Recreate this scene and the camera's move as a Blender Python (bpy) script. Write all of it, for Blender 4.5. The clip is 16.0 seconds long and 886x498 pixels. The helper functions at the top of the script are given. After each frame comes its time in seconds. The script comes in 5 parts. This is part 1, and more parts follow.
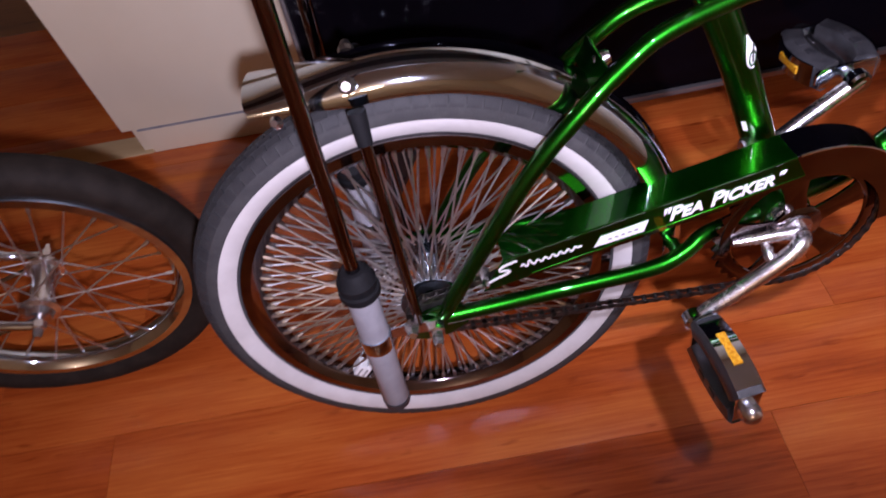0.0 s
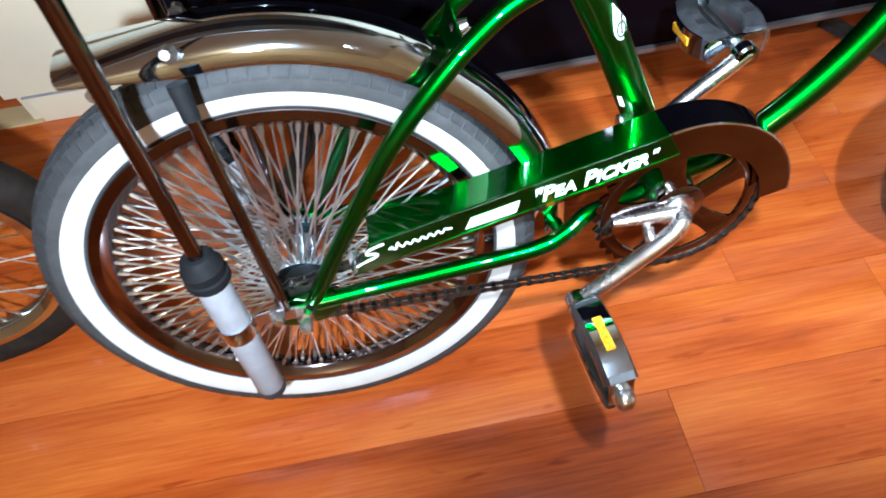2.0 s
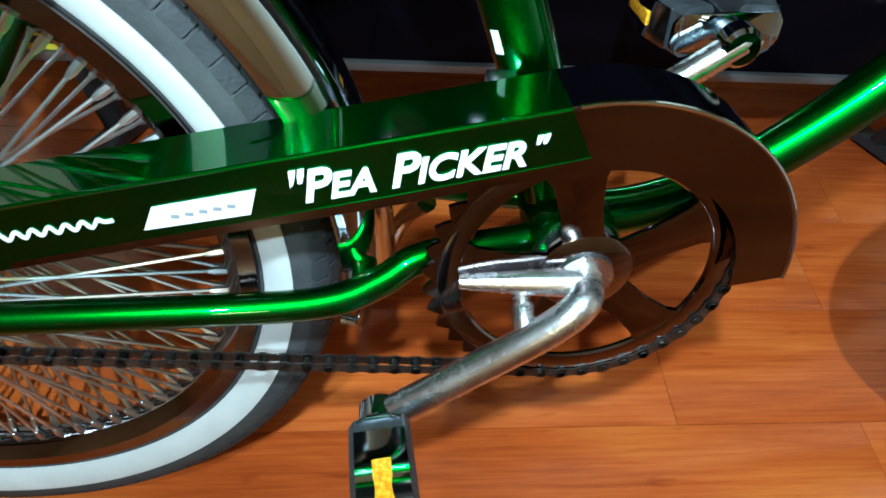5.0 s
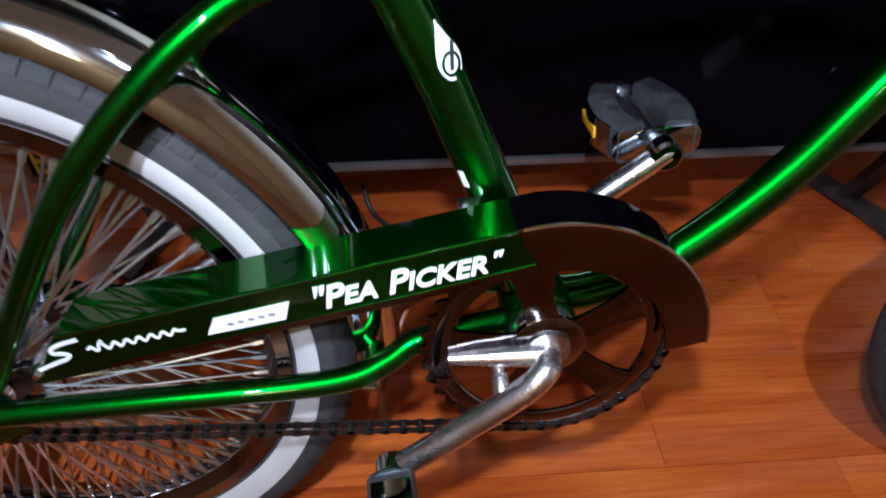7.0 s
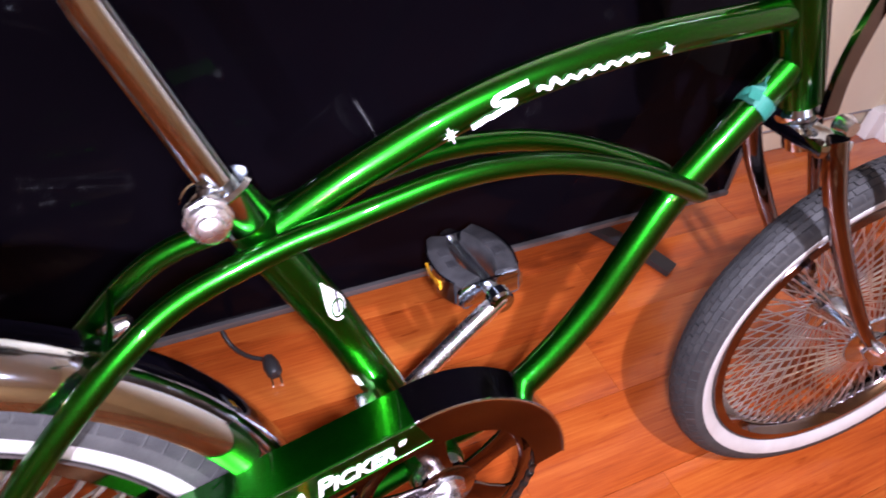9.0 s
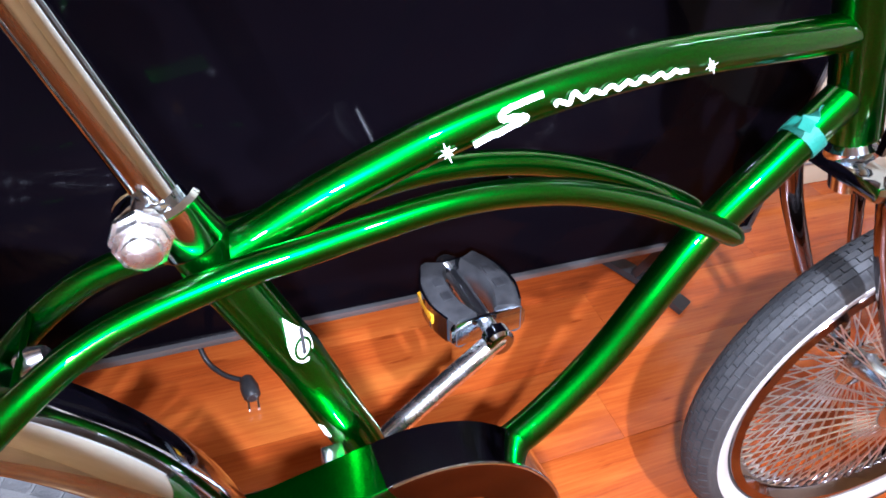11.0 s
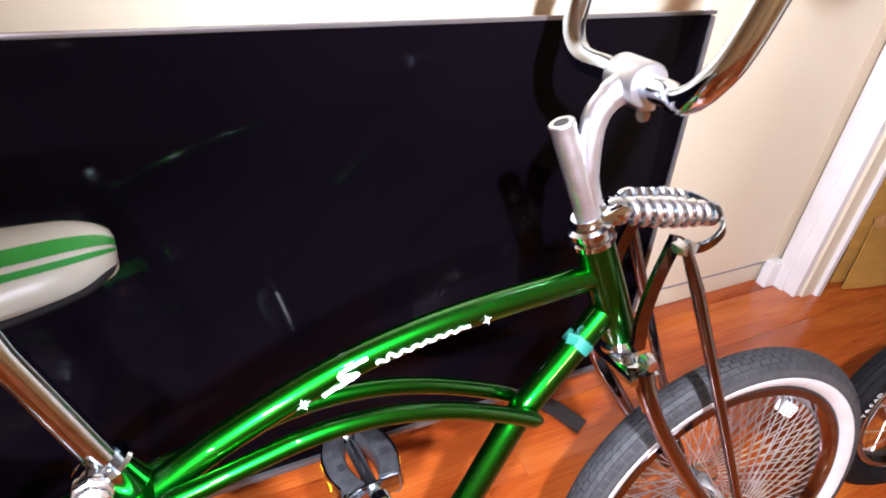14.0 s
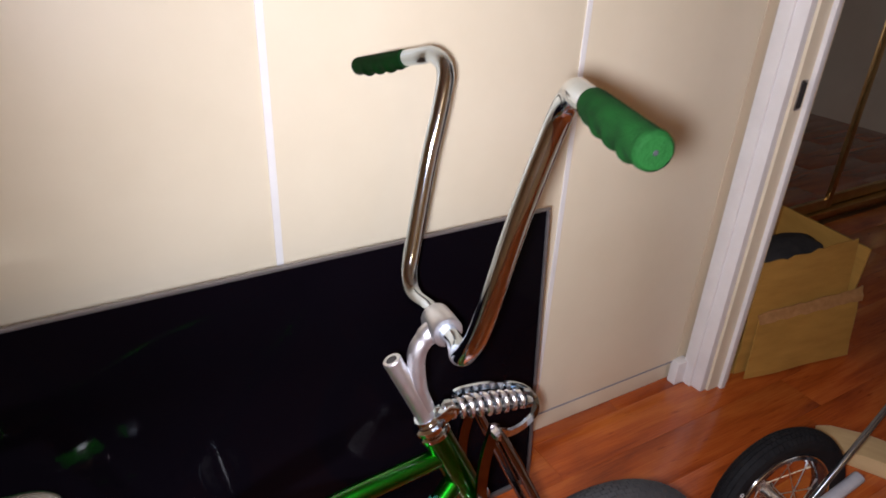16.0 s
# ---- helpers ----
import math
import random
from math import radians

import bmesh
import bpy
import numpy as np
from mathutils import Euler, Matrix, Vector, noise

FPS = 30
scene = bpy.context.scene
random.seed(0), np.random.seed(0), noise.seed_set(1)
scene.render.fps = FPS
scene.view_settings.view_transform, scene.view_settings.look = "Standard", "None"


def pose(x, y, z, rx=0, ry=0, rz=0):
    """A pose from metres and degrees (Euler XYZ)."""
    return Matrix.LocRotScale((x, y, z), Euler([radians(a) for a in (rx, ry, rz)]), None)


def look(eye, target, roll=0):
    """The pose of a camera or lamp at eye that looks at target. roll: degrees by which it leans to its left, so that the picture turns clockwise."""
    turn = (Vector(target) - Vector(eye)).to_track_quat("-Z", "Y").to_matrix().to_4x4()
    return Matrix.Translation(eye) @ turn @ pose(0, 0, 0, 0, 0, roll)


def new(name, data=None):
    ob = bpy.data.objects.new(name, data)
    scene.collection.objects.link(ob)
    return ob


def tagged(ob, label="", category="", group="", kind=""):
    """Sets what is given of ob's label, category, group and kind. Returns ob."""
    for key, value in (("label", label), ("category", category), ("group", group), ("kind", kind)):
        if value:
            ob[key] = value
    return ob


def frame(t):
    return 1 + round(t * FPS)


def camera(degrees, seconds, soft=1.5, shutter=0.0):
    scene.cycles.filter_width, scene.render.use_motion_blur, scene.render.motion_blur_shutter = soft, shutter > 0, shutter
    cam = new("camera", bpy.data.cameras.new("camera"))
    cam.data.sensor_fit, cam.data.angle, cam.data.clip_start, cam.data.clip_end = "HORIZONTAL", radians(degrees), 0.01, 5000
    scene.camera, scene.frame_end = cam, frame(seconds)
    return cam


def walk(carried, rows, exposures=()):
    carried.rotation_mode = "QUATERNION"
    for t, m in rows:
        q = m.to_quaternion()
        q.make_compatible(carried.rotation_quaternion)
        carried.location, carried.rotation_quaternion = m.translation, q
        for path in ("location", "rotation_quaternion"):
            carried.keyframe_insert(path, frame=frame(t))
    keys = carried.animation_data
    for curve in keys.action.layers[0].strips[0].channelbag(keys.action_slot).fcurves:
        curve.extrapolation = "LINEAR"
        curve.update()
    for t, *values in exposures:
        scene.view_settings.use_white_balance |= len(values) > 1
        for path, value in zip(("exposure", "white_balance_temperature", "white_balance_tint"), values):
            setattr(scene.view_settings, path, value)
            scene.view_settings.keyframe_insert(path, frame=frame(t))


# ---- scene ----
cam = camera(69.40, 16.0, soft=1.7, shutter=0.35)
# seconds, x, y, z, turn about x, y, z
ROWS = [
    (0.0, 0.0212, -0.3316, 0.8447, 34.26, 5.83, -8.47),
    (0.5, 0.0473, -0.3747, 0.8478, 32.38, 7.92, -5.74),
    (1.0, 0.0852, -0.3972, 0.8694, 31.84, 7.58, -7.68),
    (1.5, 0.1033, -0.3710, 0.8425, 31.31, 6.00, -9.62),
    (2.0, 0.1148, -0.3156, 0.8148, 31.24, 3.30, -10.42),
    (2.5, 0.1287, -0.2610, 0.7541, 31.68, 0.43, -10.43),
    (3.0, 0.1627, -0.2434, 0.6763, 32.96, -0.97, -11.15),
    (3.5, 0.1948, -0.2207, 0.6129, 35.17, -4.16, -6.79),
    (4.0, 0.2239, -0.1942, 0.5635, 37.06, -5.89, -3.24),
    (6.3, 0.2886, -0.1891, 0.5504, 39.65, -2.56, -3.81),
    (6.5, 0.2863, -0.1983, 0.5712, 40.37, -1.96, -4.22),
    (7.0, 0.2804, -0.2327, 0.6423, 42.92, -1.55, -4.23),
    (7.5, 0.2566, -0.2600, 0.7193, 44.49, -1.55, -4.50),
    (8.0, 0.2254, -0.2418, 0.7704, 44.11, -1.32, -9.25),
    (8.5, 0.2179, -0.2079, 0.7783, 44.65, -1.42, -17.81),
    (9.0, 0.2402, -0.2003, 0.7847, 46.36, -4.73, -23.45),
    (9.2, 0.2535, -0.1973, 0.7871, 46.45, -5.18, -24.47),
    (11.3, 0.2742, -0.1503, 0.7432, 47.81, -6.96, -20.13),
    (11.5, 0.2743, -0.1502, 0.7410, 48.12, -6.82, -19.88),
    (12.0, 0.2709, -0.1479, 0.7461, 48.17, -7.18, -19.99),
    (12.5, 0.2749, -0.1518, 0.7804, 49.65, -7.28, -20.92),
    (13.0, 0.2784, -0.1748, 0.8298, 52.11, -6.95, -23.56),
    (13.5, 0.2900, -0.2094, 0.8866, 54.01, -6.63, -24.34),
    (14.0, 0.3083, -0.2378, 0.9472, 55.82, -5.68, -25.91),
    (14.5, 0.3241, -0.2687, 1.0062, 55.87, -5.67, -26.03),
    (15.0, 0.3254, -0.2990, 1.0764, 57.55, -4.38, -27.61),
    (15.5, 0.3469, -0.3405, 1.1557, 60.12, -3.84, -28.85),
    (16.0, 0.3683, -0.3774, 1.1949, 62.67, -2.38, -29.79),
]
walk(cam, [(t, pose(x, y, z, rx, ry, rz)) for t, x, y, z, rx, ry, rz in ROWS],
     exposures=[(0.0, -0.85, 6000, 41), (0.5, -0.33, 6000, 38), (1.0, -0.3, 5900, 26), (1.5, 0.22, 5600, 12), (2.5, 0.52, 5200, -9), (4.0, 0.36, 4900, -24), (6.3, -0.75, 5200, 0), (7.5, -0.66, 5650, 24), (8.5, -0.02, 5950, 38),
                (9.2, 0.42, 6050, 30), (11.3, 0.86, 5500, 16), (12.5, 0.84, 5600, 19), (13.5, 0.82, 5900, 20), (14.5, 0.72, 6200, 19), (15.0, 0.45, 6450, 19), (15.5, -0.12, 6450, 19), (16.0, -0.48, 6350, 20)])

# ---- light ----
world = bpy.data.worlds.new("world")
scene.world = world
world.use_nodes = True
world.node_tree.nodes["Background"].inputs["Color"].default_value = (1.0, 0.78, 0.55, 1)
world.node_tree.nodes["Background"].inputs["Strength"].default_value = 0.015


def lamp(name, kind, m, energy, colour, size):
    data = bpy.data.lights.new(name, kind)
    data.energy, data.color = energy, colour
    if kind == "AREA":
        data.shape, data.size = "DISK", size
    else:
        data.shadow_soft_size = size
    ob = new(name, data)
    ob.matrix_world = m
    return ob


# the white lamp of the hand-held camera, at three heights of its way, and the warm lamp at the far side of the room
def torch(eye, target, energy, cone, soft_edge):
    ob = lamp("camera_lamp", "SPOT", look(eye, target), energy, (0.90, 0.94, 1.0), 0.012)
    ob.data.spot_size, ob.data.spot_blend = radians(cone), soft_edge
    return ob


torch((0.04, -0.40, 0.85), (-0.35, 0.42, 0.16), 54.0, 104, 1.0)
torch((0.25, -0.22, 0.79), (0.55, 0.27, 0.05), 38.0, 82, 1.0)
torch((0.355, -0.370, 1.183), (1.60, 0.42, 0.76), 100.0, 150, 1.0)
lamp("room_lamp", "POINT", pose(-0.35, -2.9, 2.0), 32.0, (1.0, 0.70, 0.38), 0.15)


# ---- materials ----
def material(name, colour, rough=0.5, metal=0.0, coat=0.0, coat_rough=0.05, spec=0.5):
    m = bpy.data.materials.new(name)
    m.use_nodes = True
    b = m.node_tree.nodes["Principled BSDF"]
    b.inputs["Base Color"].default_value = (*colour, 1)
    b.inputs["Roughness"].default_value = rough
    b.inputs["Metallic"].default_value = metal
    b.inputs["Coat Weight"].default_value = coat
    b.inputs["Coat Roughness"].default_value = coat_rough
    b.inputs["Specular IOR Level"].default_value = spec
    return m


def node(m, kind, **values):
    n = m.node_tree.nodes.new(kind)
    for k, v in values.items():
        n.inputs[k.replace("_", " ")].default_value = v
    return n


def link(m, a, b):
    m.node_tree.links.new(a, b)


def bsdf(m):
    return m.node_tree.nodes["Principled BSDF"]


def coords(m, scale=(1, 1, 1)):
    c = m.node_tree.nodes.new("ShaderNodeTexCoord")
    mp = m.node_tree.nodes.new("ShaderNodeMapping")
    mp.inputs["Scale"].default_value = scale
    link(m, c.outputs["Object"], mp.inputs["Vector"])
    return mp.outputs["Vector"]


def ramp(m, fac, stops):
    r = m.node_tree.nodes.new("ShaderNodeValToRGB")
    el = r.color_ramp.elements
    el[0].position, el[0].color = stops[0][0], (*stops[0][1], 1)
    el[1].position, el[1].color = stops[-1][0], (*stops[-1][1], 1)
    for p, c in stops[1:-1]:
        e = el.new(p)
        e.color = (*c, 1)
    link(m, fac, r.inputs["Fac"])
    return r.outputs["Color"]


def grained(m, lo, hi, scale, stretch=(1, 1, 1), detail=6, bump=0.0, rough=None):
    """Two-scale mottling of the colour, with a little relief and uneven gloss."""
    v = coords(m, stretch)
    n = node(m, "ShaderNodeTexNoise", Scale=scale, Detail=detail, Roughness=0.6)
    link(m, v, n.inputs["Vector"])
    link(m, ramp(m, n.outputs["Fac"], [(0.3, lo), (0.7, hi)]), bsdf(m).inputs["Base Color"])
    if bump:
        b = node(m, "ShaderNodeBump", Strength=bump, Distance=0.002)
        n2 = node(m, "ShaderNodeTexNoise", Scale=scale * 9, Detail=4)
        link(m, v, n2.inputs["Vector"])
        link(m, n2.outputs["Fac"], b.inputs["Height"])
        link(m, b.outputs["Normal"], bsdf(m).inputs["Normal"])
    if rough:
        r = node(m, "ShaderNodeMapRange", To_Min=rough[0], To_Max=rough[1])
        link(m, n.outputs["Fac"], r.inputs["Value"])
        link(m, r.outputs["Result"], bsdf(m).inputs["Roughness"])
    return m


GREEN = material("candy_green_paint", (0.0003, 0.13, 0.003), 0.28, 1.0, 1.0, 0.03)
grained(GREEN, (0.0002, 0.105, 0.003), (0.0003, 0.155, 0.005), 900, detail=2)
bsdf(GREEN).inputs["Specular Tint"].default_value = (0.02, 0.45, 0.04, 1)
CHROME = material("chrome", (0.86, 0.85, 0.84), 0.05, 1.0)
grained(CHROME, (0.50, 0.59, 0.67), (0.62, 0.70, 0.78), 14, rough=(0.03, 0.10))
# chrome with the reflection of the unlit floor and room put into its colour
DIM_CHROME = material("chrome_dim_reflection", (0.50, 0.47, 0.46), 0.10, 1.0)
grained(DIM_CHROME, (0.17, 0.145, 0.15), (0.25, 0.215, 0.22), 14, rough=(0.05, 0.12))
ALLOY = material("polished_alloy", (0.75, 0.75, 0.76), 0.22, 1.0)
grained(ALLOY, (0.68, 0.68, 0.69), (0.80, 0.80, 0.81), 30, rough=(0.18, 0.30))
SATIN = material("satin_cast_alloy", (0.70, 0.70, 0.72), 0.40, 1.0)
grained(SATIN, (0.62, 0.63, 0.66), (0.74, 0.75, 0.78), 45, bump=0.05, rough=(0.34, 0.46))
SPOKE = material("bright_spoke_steel", (0.84, 0.84, 0.85), 0.16, 1.0)
grained(SPOKE, (0.70, 0.72, 0.74), (0.80, 0.82, 0.84), 40, rough=(0.22, 0.36))
CRANK = material("worn_crank_chrome", (0.80, 0.80, 0.81), 0.16, 1.0)
grained(CRANK, (0.78, 0.78, 0.79), (0.90, 0.90, 0.91), 60, bump=0.12, rough=(0.16, 0.36))
STEEL = material("dull_steel", (0.34, 0.33, 0.31), 0.35, 1.0)
grained(STEEL, (0.22, 0.20, 0.18), (0.42, 0.40, 0.38), 60, rough=(0.25, 0.5))
CHAIN = material("oily_chain_steel", (0.13, 0.12, 0.11), 0.38, 1.0)
grained(CHAIN, (0.07, 0.065, 0.06), (0.20, 0.185, 0.17), 120, rough=(0.3, 0.55))
RUBBER = material("tyre_rubber", (0.045, 0.045, 0.048), 0.68)
grained(RUBBER, (0.016, 0.016, 0.018), (0.030, 0.030, 0.031), 60, bump=0.25)
DUSTY = material("dusty_tyre_grooves", (0.10, 0.10, 0.10), 0.8)
grained(DUSTY, (0.030, 0.030, 0.031), (0.050, 0.049, 0.049), 60, bump=0.25)
DARK_TYRE = material("worn_dark_tyre", (0.014, 0.013, 0.012), 0.75, spec=0.15)
grained(DARK_TYRE, (0.011, 0.008, 0.006), (0.024, 0.018, 0.014), 40, bump=0.2)
BLACK_RUBBER = material("black_tyre_rubber", (0.012, 0.012, 0.013), 0.7, spec=0.12)
grained(BLACK_RUBBER, (0.005, 0.005, 0.006), (0.011, 0.011, 0.012), 60, bump=0.2)
WHITEWALL = material("white_tyre_wall", (0.78, 0.76, 0.73), 0.55)
grained(WHITEWALL, (0.52, 0.50, 0.48), (0.62, 0.60, 0.58), 25, bump=0.1)
BLACK_PLASTIC = material("black_plastic", (0.022, 0.022, 0.024), 0.42)
grained(BLACK_PLASTIC, (0.016, 0.016, 0.018), (0.032, 0.032, 0.035), 50, rough=(0.32, 0.52))
BLACK_GLOSS = material("black_gloss_paint", (0.012, 0.012, 0.014), 0.15, coat=1.0)
grained(BLACK_GLOSS, (0.010, 0.010, 0.012), (0.016, 0.016, 0.018), 30, rough=(0.12, 0.2))
GREY_RUBBER = material("grey_pedal_rubber", (0.10, 0.10, 0.11), 0.5)
grained(GREY_RUBBER, (0.020, 0.020, 0.022), (0.042, 0.042, 0.045), 70, bump=0.2, rough=(0.25, 0.42))
GREY_SHOCK = material("grey_painted_tube", (0.42, 0.41, 0.42), 0.45)
grained(GREY_SHOCK, (0.23, 0.23, 0.25), (0.31, 0.31, 0.33), 40, rough=(0.38, 0.55))
DECAL = material("white_decal", (0.82, 0.84, 0.82), 0.4)
grained(DECAL, (0.74, 0.77, 0.75), (0.86, 0.87, 0.86), 80)
YELLOW = material("yellow_label_paper", (0.78, 0.66, 0.03), 0.6)
grained(YELLOW, (0.70, 0.58, 0.02), (0.82, 0.70, 0.05), 40)
TAPE = material("teal_masking_tape", (0.03, 0.42, 0.34), 0.65)
grained(TAPE, (0.004, 0.11, 0.08), (0.008, 0.16, 0.115), 90, bump=0.3)
SEAT_WHITE = material("white_vinyl", (0.74, 0.73, 0.68), 0.38)
grained(SEAT_WHITE, (0.24, 0.23, 0.19), (0.30, 0.29, 0.24), 18, bump=0.15)
SEAT_GREEN = material("green_vinyl", (0.03, 0.30, 0.06), 0.38)
grained(SEAT_GREEN, (0.005, 0.10, 0.012), (0.010, 0.15, 0.020), 18, bump=0.15)
GRIP = material("green_grip_rubber", (0.010, 0.17, 0.035), 0.8, spec=0.06)
grained(GRIP, (0.0010, 0.012, 0.0018), (0.0022, 0.026, 0.0040), 60, bump=0.5)
CARD = material("corrugated_cardboard", (0.42, 0.25, 0.11), 0.85)
grained(CARD, (0.36, 0.180, 0.028), (0.47, 0.250, 0.045), 7, stretch=(1, 1, 4), bump=0.3)
CREAM = material("cream_laminate", (0.74, 0.68, 0.58), 0.38)
grained(CREAM, (0.71, 0.63, 0.46), (0.78, 0.70, 0.53), 3, bump=0.03, rough=(0.32, 0.5))
WALL = material("cream_wall_paint", (0.68, 0.56, 0.42), 0.7)
grained(WALL, (0.68, 0.57, 0.41), (0.77, 0.66, 0.49), 2.5, bump=0.12)
WHITE_TRIM = material("white_gloss_trim", (0.80, 0.79, 0.77), 0.35)
grained(WHITE_TRIM, (0.74, 0.73, 0.71), (0.83, 0.82, 0.80), 9, rough=(0.28, 0.45))
CEILING = material("ceiling_paint", (0.74, 0.70, 0.64), 0.9)
grained(CEILING, (0.70, 0.66, 0.60), (0.78, 0.74, 0.68), 2)
SCREEN = material("dark_glossy_screen", (0.0016, 0.0013, 0.0022), 0.05, coat=0.0, spec=0.03)
grained(SCREEN, (0.0017, 0.0012, 0.0022), (0.0026, 0.0019, 0.0032), 3, rough=(0.04, 0.07))
BEZEL = material("brushed_grey_bezel", (0.42, 0.41, 0.42), 0.36, 0.7)
grained(BEZEL, (0.17, 0.16, 0.16), (0.24, 0.23, 0.23), 40, stretch=(0.05, 1, 1), rough=(0.25, 0.4))
GOLD = material("gold_anodised_frame", (0.62, 0.42, 0.16), 0.3, 1.0)
grained(GOLD, (0.52, 0.34, 0.12), (0.68, 0.48, 0.20), 20, rough=(0.22, 0.4))
MIRROR = material("mirror_glass", (0.72, 0.72, 0.72), 0.015, 1.0)
# cloth; also colours the solid fillings that stand for shade in latch hole and stem bore
DARK = material("dark_cloth_and_hole_shade", (0.02, 0.018, 0.017), 0.9)
grained(DARK, (0.012, 0.011, 0.010), (0.035, 0.030, 0.028), 40, bump=0.5)
WOODBOX = material("pale_timber", (0.50, 0.36, 0.18), 0.7)
grained(WOODBOX, (0.40, 0.27, 0.12), (0.58, 0.44, 0.24), 12, stretch=(0.15, 1, 1), bump=0.2)
TORN = material("torn_card_paper", (0.42, 0.20, 0.08), 0.9)
grained(TORN, (0.30, 0.140, 0.040), (0.42, 0.21, 0.075), 50, bump=0.5)
AMBER = material("amber_reflector", (0.85, 0.42, 0.01), 0.18, coat=0.6)
v_ = coords(AMBER, (1, 1, 1))
vo = node(AMBER, "ShaderNodeTexVoronoi", Scale=420.0)
link(AMBER, v_, vo.inputs["Vector"])
link(AMBER, ramp(AMBER, vo.outputs["Distance"], [(0.0, (0.85, 0.50, 0.03)), (0.8, (0.55, 0.20, 0.0))]), bsdf(AMBER).inputs["Base Color"])


def floor_wood(name, lo, mid, hi, rough=(0.16, 0.30)):
    """Varnished boards: broad figure, long grain, pores and short dark flecks; each board its own tone."""
    m = material(name, mid, 0.22, coat=0.35, coat_rough=0.12)
    info = m.node_tree.nodes.new("ShaderNodeObjectInfo")
    c = m.node_tree.nodes.new("ShaderNodeTexCoord")
    add = m.node_tree.nodes.new("ShaderNodeVectorMath")
    add.operation = "MULTIPLY_ADD"
    off = m.node_tree.nodes.new("ShaderNodeCombineXYZ")
    link(m, info.outputs["Random"], off.inputs["X"])
    link(m, info.outputs["Random"], off.inputs["Y"])
    add.inputs[1].default_value = (37, 19, 5)
    link(m, off.outputs["Vector"], add.inputs[0])
    link(m, c.outputs["Object"], add.inputs[2])
    def mapped(s):
        mp = m.node_tree.nodes.new("ShaderNodeMapping")
        mp.inputs["Scale"].default_value = s
        link(m, add.outputs["Vector"], mp.inputs["Vector"])
        return mp.outputs["Vector"]
    broad = node(m, "ShaderNodeTexNoise", Scale=2.6, Detail=5, Distortion=0.8)
    link(m, mapped((0.7, 4.0, 1)), broad.inputs["Vector"])
    fine = node(m, "ShaderNodeTexNoise", Scale=16, Detail=8, Roughness=0.7)
    link(m, mapped((0.5, 14, 1)), fine.inputs["Vector"])
    fleck = node(m, "ShaderNodeTexNoise", Scale=11, Detail=2)
    link(m, mapped((1.2, 5.5, 1)), fleck.inputs["Vector"])
    s1 = m.node_tree.nodes.new("ShaderNodeMath")
    s1.operation = "MULTIPLY_ADD"
    s1.inputs[1].default_value = 0.45
    link(m, fine.outputs["Fac"], s1.inputs[0])
    s2 = m.node_tree.nodes.new("ShaderNodeMath")
    s2.operation = "MULTIPLY"
    s2.inputs[1].default_value = 0.72
    link(m, broad.outputs["Fac"], s2.inputs[0])
    link(m, s2.outputs[0], s1.inputs[2])
    col = ramp(m, s1.outputs[0], [(0.40, lo), (0.58, mid), (0.78, hi)])
    mix = m.node_tree.nodes.new("ShaderNodeMix")
    mix.data_type, mix.blend_type = "RGBA", "MULTIPLY"
    fl = ramp(m, fleck.outputs["Fac"], [(0.66, (1, 1, 1)), (0.74, (0.62, 0.50, 0.45))])
    mix.inputs["Factor"].default_value = 0.8
    link(m, col, mix.inputs["A"])
    link(m, fl, mix.inputs["B"])
    hsv = node(m, "ShaderNodeHueSaturation", Saturation=1.0)
    mr = node(m, "ShaderNodeMapRange", To_Min=0.93, To_Max=1.07)
    link(m, info.outputs["Random"], mr.inputs["Value"])
    link(m, mr.outputs["Result"], hsv.inputs["Value"])
    link(m, mix.outputs["Result"], hsv.inputs["Color"])
    link(m, hsv.outputs["Color"], bsdf(m).inputs["Base Color"])
    r = node(m, "ShaderNodeMapRange", To_Min=rough[0], To_Max=rough[1])
    link(m, broad.outputs["Fac"], r.inputs["Value"])
    link(m, r.outputs["Result"], bsdf(m).inputs["Roughness"])
    b = node(m, "ShaderNodeBump", Strength=0.06, Distance=0.001)
    link(m, fine.outputs["Fac"], b.inputs["Height"])
    link(m, b.outputs["Normal"], bsdf(m).inputs["Normal"])
    return m


FLOOR = floor_wood("red_brown_floorboards", (0.20, 0.030, 0.005), (0.39, 0.074, 0.011), (0.56, 0.155, 0.025))
FLOOR_DULL = floor_wood("brown_floorboards", (0.10, 0.042, 0.014), (0.17, 0.075, 0.026), (0.24, 0.11, 0.042), (0.3, 0.5))


# ---- shapes ----
def geo_join(*geos):
    vs, fs = [], []
    for v, f in geos:
        k = len(vs)
        vs.extend([tuple(p) for p in v])
        fs.extend([tuple(i + k for i in q) for q in f])
    return vs, fs


def moved(geo, m):
    return [tuple(m @ Vector(p)) for p in geo[0]], geo[1]


def smooth_line(points, n=8):
    """A curve through the points, n steps to each."""
    p = [Vector(q) for q in points]
    p = [2 * p[0] - p[1]] + p + [2 * p[-1] - p[-2]]
    out = []
    for i in range(1, len(p) - 2):
        for k in range(n):
            t = k / n
            a, b, c, d = p[i - 1], p[i], p[i + 1], p[i + 2]
            out.append(0.5 * (2 * b + (c - a) * t + (2 * a - 5 * b + 4 * c - d) * t * t + (3 * b - a - 3 * c + d) * t ** 3))
    out.append(p[-2])
    return out


